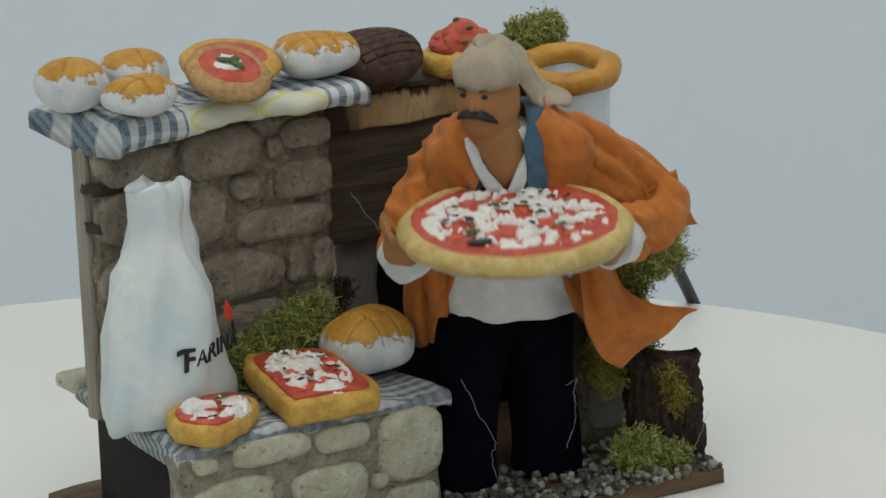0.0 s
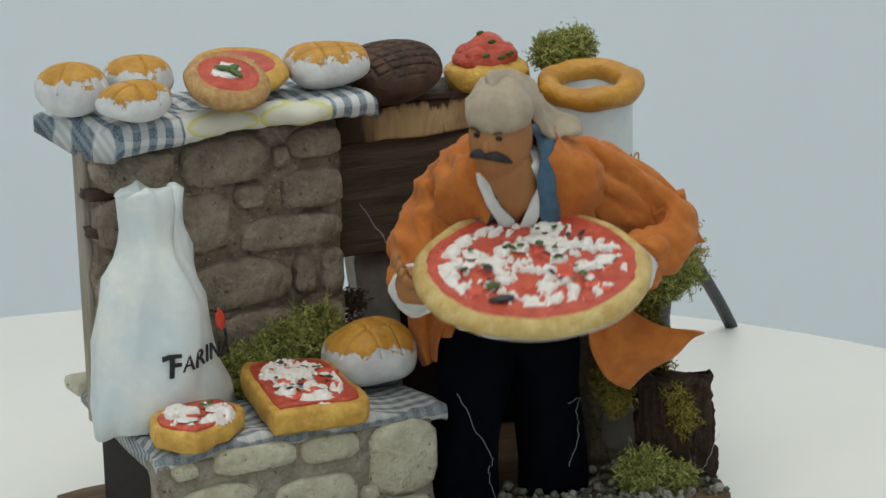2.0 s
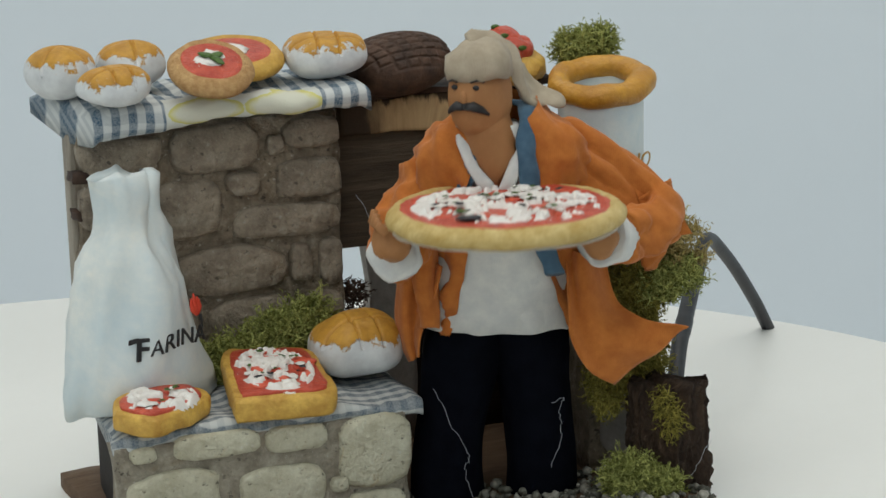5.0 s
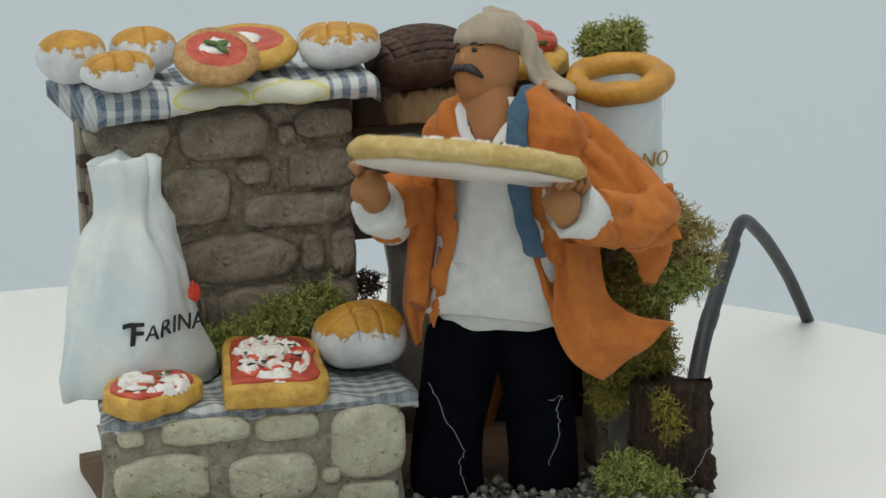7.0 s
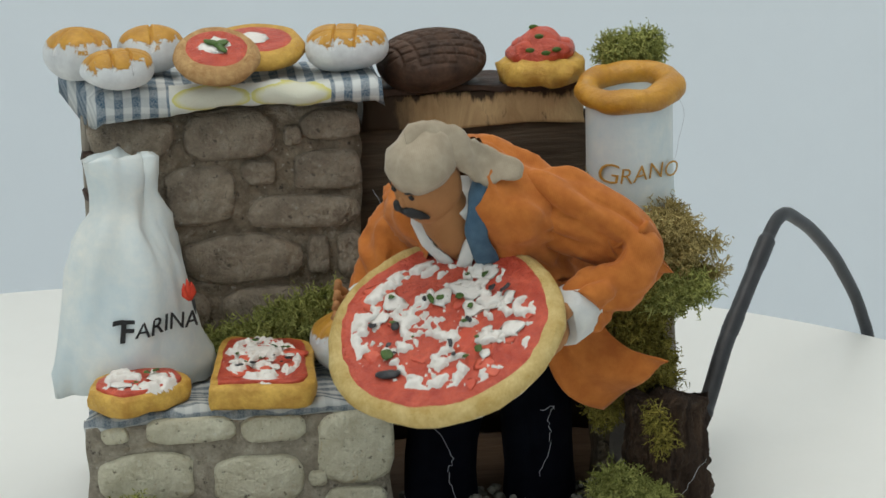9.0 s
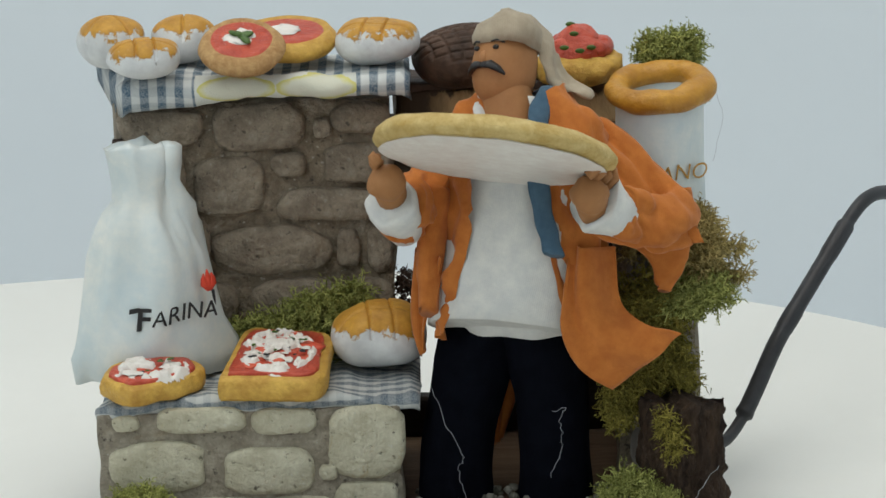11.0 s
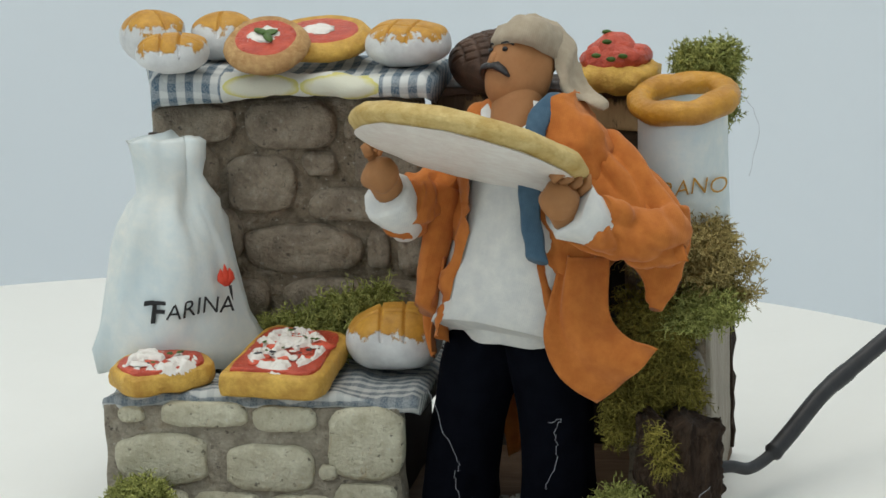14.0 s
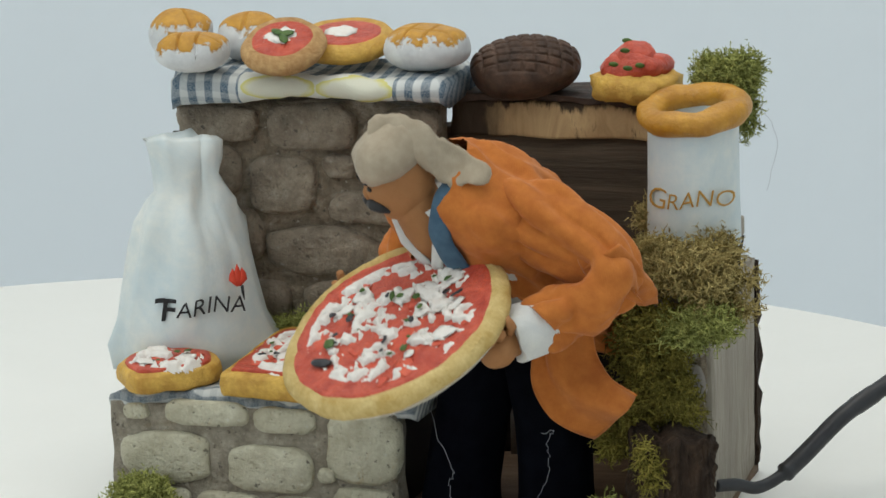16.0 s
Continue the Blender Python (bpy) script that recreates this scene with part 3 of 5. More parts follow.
# ---- moss ----
def moss(name, lumps, count, length, material, label, seed, droop=0.0, wide=0.0042):
    """A clump of fine forked sprigs growing out of lumps (centre, radii)."""
    rng = random.Random(seed)
    verts, faces = [], []

    def blade(p, way, l, w):
        side = way.orthogonal().normalized()
        side.rotate(Matrix.Rotation(rng.uniform(0, 6.3), 3, way))
        up = way.cross(side)
        q, prev = p.copy(), None
        for k in range(4):
            r = w * (1 - 0.26 * k)
            i = len(verts)
            verts.extend([q + side * r, q - side * r * 0.5 + up * r * 0.87, q - side * r * 0.5 - up * r * 0.87])
            if prev is not None:
                for a in range(3):
                    faces.append((prev + a, prev + (a + 1) % 3, i + (a + 1) % 3, i + a))
            prev = i
            way = (way + Vector((rng.gauss(0, 0.75), rng.gauss(0, 0.75), rng.gauss(0, 0.75) - droop))).normalized()
            q = q + way * l / 3
        return q, way

    total = sum(r[0] * r[1] + r[1] * r[2] + r[0] * r[2] for _, r in lumps)
    for c, r in lumps:
        share = int(count * (r[0] * r[1] + r[1] * r[2] + r[0] * r[2]) / total)
        for _ in range(share):
            d = Vector((rng.gauss(0, 1), rng.gauss(0, 1), rng.gauss(0, 1))).normalized()
            s = rng.uniform(0.45, 1.0) * (1 + 0.35 * noise.noise(d * 2.2 + Vector((seed, 0, 0))))
            p = Vector(c) + Vector((d.x * r[0], d.y * r[1], d.z * r[2])) * s
            l = length * rng.uniform(0.5, 1.15)
            way = (d + Vector((rng.gauss(0, 0.5), rng.gauss(0, 0.5), rng.gauss(0, 0.5)))).normalized()
            q, w2 = blade(p, way, l, wide)
            for _ in range(rng.choice((2, 3, 3, 4))):
                b = (w2 + Vector((rng.gauss(0, 0.8), rng.gauss(0, 0.8), rng.gauss(0, 0.8)))).normalized()
                blade(p + (q - p) * rng.uniform(0.4, 0.95), b, l * rng.uniform(0.3, 0.6), wide * 0.75)
    at = Vector((sum(c[0] for c, _ in lumps) / len(lumps), sum(c[1] for c, _ in lumps) / len(lumps), min(c[2] - r[2] for c, r in lumps)))
    me = bpy.data.meshes.new(name)
    me.from_pydata([(v - at) * U for v in verts], [], faces)
    me.materials.append(material)
    ob = new(name, me)
    ob.location = at * U
    return tagged(ob, label, "moss", kind="stuff")


moss("moss_clump", [((0.5, 0.6, 0.6), (0.12, 0.06, 0.08)), ((0.63, 0.58, 0.62), (0.13, 0.07, 0.09)), ((0.8, 0.58, 0.68), (0.14, 0.08, 0.12)), ((0.93, 0.61, 0.74), (0.09, 0.05, 0.08)), ((0.68, 0.53, 0.56), (0.19, 0.06, 0.05))], 2600, 0.06, M_MOSS_GREEN, "springy green moss at the foot of the stone wall", 1)
moss("moss_clump", [((2.17, 0.85, 1.66), (0.085, 0.08, 0.07)), ((2.27, 0.85, 1.67), (0.085, 0.08, 0.075)), ((2.28, 0.85, 1.54), (0.05, 0.06, 0.12)), ((2.22, 0.85, 1.6), (0.09, 0.08, 0.07))], 2400, 0.045, M_MOSS_GREEN, "tuft of green moss behind the grain sack", 2)
moss("moss_clump", [((2.17, 0.22, 1.04), (0.2, 0.13, 0.08)), ((2.27, 0.22, 0.98), (0.1, 0.14, 0.1)), ((2.06, 0.25, 1.09), (0.12, 0.1, 0.05)), ((2.0, 0.55, 1.16), (0.06, 0.07, 0.06)), ((2.41, 0.25, 1.0), (0.05, 0.03, 0.02)), ((2.42, 0.2, 0.9), (0.045, 0.03, 0.02)), ((2.31, 0.25, 0.9), (0.08, 0.1, 0.06)), ((2.26, 0.38, 1.07), (0.1, 0.1, 0.07))], 4600, 0.055, M_MOSS_TAN, "dry tan moss on top of the pillar", 3, 0.1)
moss("moss_clump", [((2.28, 0.15, 0.86), (0.12, 0.13, 0.07)), ((2.2, 0.12, 0.83), (0.1, 0.1, 0.06))], 1700, 0.05, M_MOSS_GREEN, "fresh green moss on the pillar's edge", 4)
moss("moss_clump", [((2.04, 0.13, 0.76), (0.12, 0.09, 0.18)), ((2.13, 0.12, 0.6), (0.09, 0.08, 0.13)), ((1.98, 0.08, 0.5), (0.09, 0.07, 0.09)), ((2.19, 0.14, 0.55), (0.06, 0.06, 0.13)), ((2.05, 0.1, 0.56), (0.08, 0.06, 0.14)), ((2.12, 0.14, 0.8), (0.12, 0.08, 0.12)), ((1.95, 0.03, 0.42), (0.05, 0.04, 0.06))], 4300, 0.055, M_MOSS_OLIVE, "olive brown moss hanging down the pillar", 5, 0.25)
moss("moss_clump", [((2.12, -0.16, 0.44), (0.03, 0.025, 0.05)), ((2.14, -0.17, 0.36), (0.03, 0.02, 0.06))], 190, 0.055, M_MOSS_OLIVE, "yellowish moss strand on the bark stump", 6, 0.3)
moss("moss_clump", [((1.98, -0.12, 0.15), (0.12, 0.07, 0.09)), ((2.1, -0.18, 0.12), (0.07, 0.06, 0.06))], 1500, 0.045, M_MOSS_GREEN, "green moss cushion on the gravel", 7)
moss("moss_clump", [((0.14, -0.09, 0.13), (0.13, 0.07, 0.09))], 1300, 0.045, M_MOSS_GREEN, "green moss cushion at the foot of the counter", 8)
moss("dried_sprig", [((1.16, 0.76, 0.77), (0.055, 0.05, 0.045)), ((1.15, 0.76, 0.63), (0.025, 0.025, 0.1))], 240, 0.045, M_BURNT_AND_SHADE, "dark dried sprig beside the loaf", 9, 0.0, 0.005)


def crumple(bm, size, amount, seed, stretch=(1.5, 1.5, 0.6)):
    """Creases: ridged noise, drawn out along one way, pushed along the normals."""
    bm.normal_update()
    shift = []
    for v in bm.verts:
        q = Vector((v.co.x * stretch[0], v.co.y * stretch[1], v.co.z * stretch[2])) / size + Vector((seed, -seed, seed * 2))
        q += noise.noise_vector(q * 0.7) * 0.5
        crest, dip = 1 - 2.8 * abs(noise.noise(q)), 2.4 * abs(noise.noise(q * 1.9 + Vector((7, 3, 1))))
        shift.append(v.normal * amount * (0.62 * crest + 0.4 * dip - 0.35))
    for v, s in zip(bm.verts, shift):
        v.co += s


def folds(bm, along, size, amount, seed, side, front, sharp=0.6):
    """Long cloth folds that run out from the neck: along is (outwards, downwards) in the plane of the back."""
    bm.normal_update()
    u = Vector((along[0], -along[1])).normalized()
    shift = []
    for v in bm.verts:
        a, b, c = abs(v.co.dot(side)), v.co.dot(front), v.co.z
        run, across = a * u.x + c * u.y, -a * u.y + c * u.x
        q = Vector((run * 0.2, across * 1.25, b * 0.9)) / size + Vector((seed, -seed * 1.3, seed * 2.1 + (4 if v.co.dot(side) < 1 else 0)))
        q += noise.noise_vector(q * 0.6) * 0.2
        soft = noise.noise(q)
        crest = 0.5 - 1.9 * abs(noise.noise(q * 1.25 + Vector((3, 9, 5))))
        shift.append(v.normal * amount * ((1 - sharp) * 1.4 * soft + sharp * crest))
    for v, d in zip(bm.verts, shift):
        v.co += d


# ---- bread and pizzas ----
def loaf(at, size, turn, seed, level, label, cuts=2, group="painted loaves"):
    """A white clay loaf with an ochre crown scored by grooves."""
    ob = thing("loaf", at, label, "bread", group)
    bm = bmesh.new()
    blob(bm, (at[0], at[1], at[2] + size[2]), size, (0, 0, turn), 0.018, 0.15, seed, 0.86, 6)
    for v in bm.verts:
        c = pose(0, 0, 0, 0, 0, -turn) @ (v.co - Vector((at[0], at[1], at[2] + size[2])))
        if c.z > size[2] * 0.15:
            for k in range(cuts):
                for q, gap in ((c.x, size[0] * 0.5), (c.y, size[1] * 0.8)):
                    d = abs(q - (k - (cuts - 1) / 2) * gap)
                    v.co.z -= 0.026 * max(0.0, 1 - d / 0.006)
        v.co.z = max(v.co.z, at[2])
    part("crust", bm, painted_loaf("loaf_paint", (0.74, 0.76, 0.76), (0.62, 0.33, 0.05), level * U), ob)
    return ob


TOP = 1.668
loaf((0.176, 0.53, TOP), (0.145, 0.13, 0.08), 10, 1.0, 0.112, "small white clay loaf with an ochre crown")
loaf((0.038, 0.79, TOP), (0.122, 0.135, 0.1), 40, 2.0, 0.142, "small white clay loaf with brushed ochre top", 1)
loaf((0.317, 0.83, TOP), (0.13, 0.13, 0.096), 0, 3.0, 0.142, "pinkish clay loaf with a scored ochre top", 1)
loaf((1.073, 0.715, TOP), (0.165, 0.15, 0.09), -10, 4.0, 0.13, "white clay loaf with a scored golden crown")
loaf((1.045, 0.385, 0.535), (0.185, 0.17, 0.132), 8, 5.0, 0.17, "large white clay loaf with a scored golden crown on the counter")


def topping(name, m, centre, spread, count, size, seed, material, parent, label="", flat=0.35, ring=0.0):
    """Small irregular dabs of topping over a disc, each a part, in the plane of m."""
    rng = random.Random(seed)
    for k in range(count):
        a, r = rng.uniform(0, 6.283), math.sqrt(rng.uniform(ring, 1))
        p = Vector((centre[0] + spread[0] * r * math.cos(a), centre[1] + spread[1] * r * math.sin(a), centre[2]))
        s = size * rng.uniform(0.45, 1.35)
        bm = bmesh.new()
        blob(bm, p, (s * rng.uniform(0.7, 1.6), s * rng.uniform(0.55, 1.1), s * flat), (0, 0, rng.uniform(0, 180)), s * 0.6, s * 0.8, k + seed, 1, 2)
        for v in bm.verts:
            v.co.z = centre[2] + (v.co.z - centre[2]) * 0.32
        part(name, turned(bm, m), material, parent, label)


def smear(name, m, z, inside, half, seed, material, parent, cover=0.0, label=""):
    """A brushed-on ragged layer: an uneven sheet that dips into the ground below it where it runs out."""
    bm = bmesh.new()
    n = int(2 * max(half) / 0.0075)
    grid, level = {}, {}
    for i in range(n + 1):
        for j in range(n + 1):
            x, y = half[0] * (2 * i / n - 1), half[1] * (2 * j / n - 1)
            q = Vector((x, y, seed * 1.7))
            q += noise.noise_vector(q * 14) * 0.02
            f = noise.noise(q * 11) * 0.65 + noise.noise(q * 25) * 0.6 + noise.noise(q * 60) * 0.35 + cover
            f = min(f, (1 - inside(x, y)) * 2.2)
            level[i, j] = f
            grid[i, j] = (x, y, z + max(-0.03, min(0.014, f * 0.1)) + 0.005 * noise.noise(q * 60) + 0.004 * noise.noise(q * 25))
    verts = {}
    for i in range(n):
        for j in range(n):
            keys = ((i, j), (i + 1, j), (i + 1, j + 1), (i, j + 1))
            if max(level[k] for k in keys) > -0.12:
                for k in keys:
                    if k not in verts:
                        verts[k] = bm.verts.new(grid[k])
                bm.faces.new([verts[k] for k in keys])
    part(name, turned(bm, m), material, parent, label)


def disc(bm, centre, r, z0, z1, seed, mat, squash=1.0, dome=0.0, edge=0.03, rim=0.0, n=40):
    """A round uneven slab with a rounded flank and, if wanted, a raised rim."""
    prof = [(0.0, z0), (r * 0.9, z0), (r, z0 + edge * 0.5), (r + 0.004, (z0 + z1) / 2), (r, z1 - edge * 0.4), (r - edge * 0.6, z1 + rim), (r - edge * 1.6, z1), (r * 0.5, z1 + dome), (0.0, z1 + dome * 1.2)]
    rows = []
    for q, z in prof[1:-1]:
        row = []
        for k in range(n):
            a = 2 * math.pi * k / n
            g = 1 + 0.03 * noise.noise(Vector((math.cos(a) * 2, math.sin(a) * 2, seed))) + 0.012 * noise.noise(Vector((math.cos(a) * 9, math.sin(a) * 9, seed)))
            row.append(bm.verts.new((centre[0] + q * g * math.cos(a), centre[1] + q * g * squash * math.sin(a), centre[2] + z + 0.006 * noise.noise(Vector((q * 9 * math.cos(a), q * 9 * math.sin(a), seed + 5))))))
        rows.append(row)
    for a, b in zip(rows, rows[1:]):
        for k in range(n):
            bm.faces.new((a[k], a[(k + 1) % n], b[(k + 1) % n], b[k])).material_index = mat
    for row in (rows[0], rows[-1]):
        bm.faces.new(row).material_index = mat


def turned(bm, m):
    for v in bm.verts:
        v.co = m @ v.co
    return bm


def shelf_pizza(at, r, tilt, crust, seed, label, squash=1.0, basil=True):
    ob = thing("small_pizza", at, label, "pizza", "pizzas on the shelf")
    m = Matrix.Translation(at) @ pose(0, 0, 0, *tilt)
    bm = bmesh.new()
    disc(bm, (0, 0, 0.02), r, 0, 0.065, seed, 0, squash, 0.0, 0.045, 0.014)
    part("crust", turned(bm, m), crust, ob)
    bm = bmesh.new()
    disc(bm, (0, 0, 0.07), r * 0.76, 0, 0.026, seed + 2, 0, squash, 0.004, 0.02)
    part("tomato", turned(bm, m), M_TOMATO, ob, "red painted tomato")
    topping("cheese", m, (0.0, 0.01, 0.1), (r * 0.2, r * 0.17), 9, r * 0.24, seed, M_CHEESE, ob, "", 0.3)
    if basil:
        bm = bmesh.new()
        for a, q in ((20, 0.02), (-60, 0.03), (140, 0.025)):
            blob(bm, (q * math.cos(radians(a)), q * math.sin(radians(a)), 0.112), (0.034, 0.018, 0.008), (0, 0, a), 0.006, 0.03, a, 1, 2)
        part("basil", turned(bm, m), M_BASIL, ob, "green painted basil leaf")


shelf_pizza((0.555, 0.54, TOP + 0.06), 0.165, (25, 0, 2), M_CRUST_TAN, 3.0, "small tan-crusted clay pizza with tomato, cheese and basil, leaning")
shelf_pizza((0.722, 0.79, TOP + 0.035), 0.195, (10, 0, 0), M_CRUST, 7.0, "golden-crusted clay pizza with tomato and melted cheese", 1.0, False)


def slice_pizza(outline, at, z0, z1, tilt, label, seed, dabs):
    ob = thing("pizza_slice", at, label, "pizza", "pizzas on the counter")
    m = Matrix.Translation(at) @ pose(0, 0, 0, *tilt)
    bm = bmesh.new()
    fine = [p for p in curve_points([(*q, 0) for q in outline + outline[:1]], 6)][:-1]
    fine = [(p.x, p.y) for p in fine]
    rows = cushion(bm, fine, z0, z1, 0.012)
    part("crust", roughen(turned(bm, m), 0.06, 0.008, seed), M_CRUST, ob)
    bm = bmesh.new()
    cushion(bm, [(x * 0.86, y * 0.86) for x, y in fine], z1 - 0.02, z1 + 0.012, 0.004)
    part("tomato", roughen(turned(bm, m), 0.04, 0.006, seed + 1), M_TOMATO, ob, "red painted tomato")
    w, h = max(x for x, _ in fine), max(y for _, y in fine)
    topping("tomato", m, (0, 0, z1 + 0.013), (w * 0.72, h * 0.72), dabs, 0.034, seed + 50, M_TOMATO_BRIGHT, ob, "", 0.4)
    smear("cheese", m, z1 + 0.016, lambda x, y: math.hypot(x / (w * 0.74), y / (h * 0.74)), (w * 0.8, h * 0.8), seed + 0.3, M_CHEESE, ob, -0.04, "white painted cheese")
    topping("cheese", m, (0, 0, z1 + 0.02), (w * 0.6, h * 0.6), dabs // 3, 0.026, seed, M_CHEESE, ob, "", 0.3)
    topping("basil", m, (0, 0, z1 + 0.034), (w * 0.6, h * 0.6), max(3, dabs // 3), 0.012, seed + 9, M_BASIL, ob, "", 0.5)
    topping("olive", m, (0, 0, z1 + 0.034), (w * 0.6, h * 0.6), max(2, dabs // 4), 0.01, seed + 19, M_OLIVE, ob, "", 0.5)


slice_pizza([(-0.215, -0.225), (-0.02, -0.245), (0.16, -0.245), (0.185, -0.02), (0.185, 0.2), (0.03, 0.24), (-0.12, 0.265), (-0.175, 0.02)], (0.663, 0.215, 0.555), 0, 0.09, (7, 0, 0), "thick square pizza slice with tomato and cheese on the counter", 3, 24)
slice_pizza([(-0.18, -0.03), (-0.13, -0.1), (-0.065, -0.145), (0.05, -0.1), (0.17, -0.03), (0.195, 0.04), (0.14, 0.12), (-0.02, 0.13), (-0.14, 0.08)], (0.18, 0.11, 0.54), 0, 0.078, (7, 0, 4), "small irregular pizza slice with tomato and cheese on the counter", 5, 9)


def dark_loaf():
    ob = thing("dark_loaf", (1.42, 0.87, 1.55), "dark baked loaf with a grid of scored grooves", "bread")
    bm = bmesh.new()
    blob(bm, (1.42, 0.87, 1.66), (0.215, 0.19, 0.125), (0, -4, 10), 0.015, 0.2, 3.0, 0.9, 6)
    for v in bm.verts:
        c = v.co - Vector((1.42, 0.87, 1.66))
        if c.z > 0.0:
            g = 0.0
            for q in ((c.x * 0.9 + c.y * 0.35), (c.y * 1.0 - c.x * 0.15 + c.z * 0.9)):
                g = max(g, 1 - abs(((q / 0.05) % 1.0) - 0.5) / 0.16)
            v.co -= c.normalized() * 0.014 * max(0.0, g) * min(1, c.z / 0.03)
        v.co.z = max(v.co.z, 1.552)
    part("crust", bm, M_LOAF_DARK, ob)


def red_bread():
    ob = thing("tomato_bread", (1.86, 0.86, 1.555), "ochre flat bread heaped with red tomatoes", "bread")
    bm = bmesh.new()
    disc(bm, (1.86, 0.86, 1.555), 0.175, 0, 0.1, 4.0, 0, 0.9, 0.02, 0.06, 0.0)
    part("crust", roughen(bm, 0.05, 0.02, 2.0), M_CRUST, ob)
    bm = bmesh.new()
    blob(bm, (1.86, 0.86, 1.675), (0.138, 0.12, 0.065), (0, 0, 0), 0.025, 0.1, 1.0)
    blob(bm, (1.855, 0.86, 1.705), (0.09, 0.085, 0.07), (0, 0, 0), 0.015, 0.06, 5.0)
    for a in range(5):
        blob(bm, (1.86 + 0.075 * math.cos(a * 1.26), 0.86 + 0.07 * math.sin(a * 1.26), 1.69), (0.055, 0.05, 0.04), (0, 0, 0), 0.01, 0.06, a, 1, 2)
    part("tomato", bm, M_TOMATO, ob, "heap of red tomatoes")
    bm = bmesh.new()
    for x, y, z in ((1.84, 0.772, 1.75), (1.905, 0.74, 1.70), (1.86, 0.728, 1.69), (1.83, 0.85, 1.775), (1.8, 0.75, 1.7)):
        blob(bm, (x, y, z), (0.02, 0.007, 0.011), (20, 0, 0), 0.004, 0.02, x, 1, 2)
    part("basil", bm, M_BASIL, ob, "green basil dabs")


dark_loaf()
red_bread()


# ---- sacks ----
def flour_sack():
    at = Vector((0.2, 0.44, 0.53))
    ob = thing("flour_sack", at, "white glazed clay flour sack with painted black lettering", "sack")
    m = Matrix.Translation(at) @ pose(0, 0, 0, 0, 0, 21)
    bm = bmesh.new()
    prof = [(0.0, 0.27, 0.16, -0.01), (0.02, 0.3, 0.19, -0.012), (0.09, 0.302, 0.2, -0.014), (0.2, 0.282, 0.195, -0.018), (0.34, 0.255, 0.18, -0.022), (0.46, 0.228, 0.165, -0.026), (0.56, 0.198, 0.15, -0.03),
            (0.64, 0.168, 0.13, -0.036), (0.70, 0.148, 0.11, -0.045), (0.76, 0.138, 0.095, -0.055), (0.83, 0.145, 0.085, -0.06), (0.89, 0.152, 0.08, -0.062), (0.905, 0.138, 0.07, -0.062), (0.88, 0.11, 0.045, -0.058), (0.80, 0.09, 0.03, -0.055)]
    loft(bm, [((dx, 0, z), (a, 0, 0), (0, b, 0)) for z, a, b, dx in prof], 110)
    for v in bm.verts:
        a = math.atan2(v.co.y, v.co.x)
        fold = 0.028 * math.exp(-((v.co.z - 0.72) / 0.16) ** 2)
        g = 1 + fold * 3.2 * math.sin(a * 3 + 0.6 + v.co.z * 2) + fold * 1.5 * math.sin(a * 7 + 1)
        if v.co.z > 0.5:
            d = abs(a - radians(-80))
            g -= 0.12 * max(0, 1 - d / 0.3) * min(1, (v.co.z - 0.5) / 0.2) + 0.3 * max(0, 1 - d / 0.07) * min(1, (v.co.z - 0.5) / 0.3)
        v.co.x, v.co.y = v.co.x * g, v.co.y * g
        if v.co.z < 0.1:
            v.co.x *= 1 + 0.07 * abs(math.cos(a)) ** 3
        v.co += wobble(v.co, 0.2, 0.022, 3.0) + wobble(v.co, 0.09, 0.007, 6.0)
        v.co.z = max(v.co.z, 0)
    crumple(bm, 0.3, 0.036, 2.0, (1, 1, 0.7))
    crumple(bm, 0.13, 0.013, 5.0, (1, 1, 0.7))
    part("sack_body", turned(bm, m), M_CLAY_WHITE, ob)
    face = m @ pose(0.0, -0.209, 0.24, 84, 0, 0)
    lettering("lettering", [("ARINA", 0.091, -0.095, 0.0)], face, M_LETTER, ob, "black hand-painted word", 0.75, 0.07, -0.004)
    lettering("initial", [("F", 0.12, -0.158, -0.012), ("-", 0.135, -0.18, 0.036)], face, M_LETTER, ob, "broad brushed initial", 0.75, 0.07, 0.02)
    bm = bmesh.new()
    f2 = m @ pose(0.15, -0.17, 0.37, 80, 0, 18)
    for x, h in ((-0.02, 0.07), (0.0, 0.085), (0.02, 0.07)):
        loft(bm, [(f2 @ Vector((x * s, y * h - 0.03, 0)), f2.to_3x3() @ Vector((w, 0, 0)), f2.to_3x3() @ Vector((0, 0, 0.004))) for s, y, w in ((0.2, 0, 0.006), (0.9, 0.35, 0.02), (1.1, 0.7, 0.012), (0.9, 1, 0.001))], 8)
    mark = part("flame_mark", bm, M_FLAME, ob, "small red painted flame")
    stem = bmesh.new()
    tube(stem, [f2 @ Vector((0.012, -0.028, 0.004)), f2 @ Vector((0.014, -0.055, 0.003)), f2 @ Vector((0.018, -0.085, 0.0))], [0.007, 0.006, 0.002], 6)
    part("flame_stem", stem, M_LETTER, mark, "black brush tail")


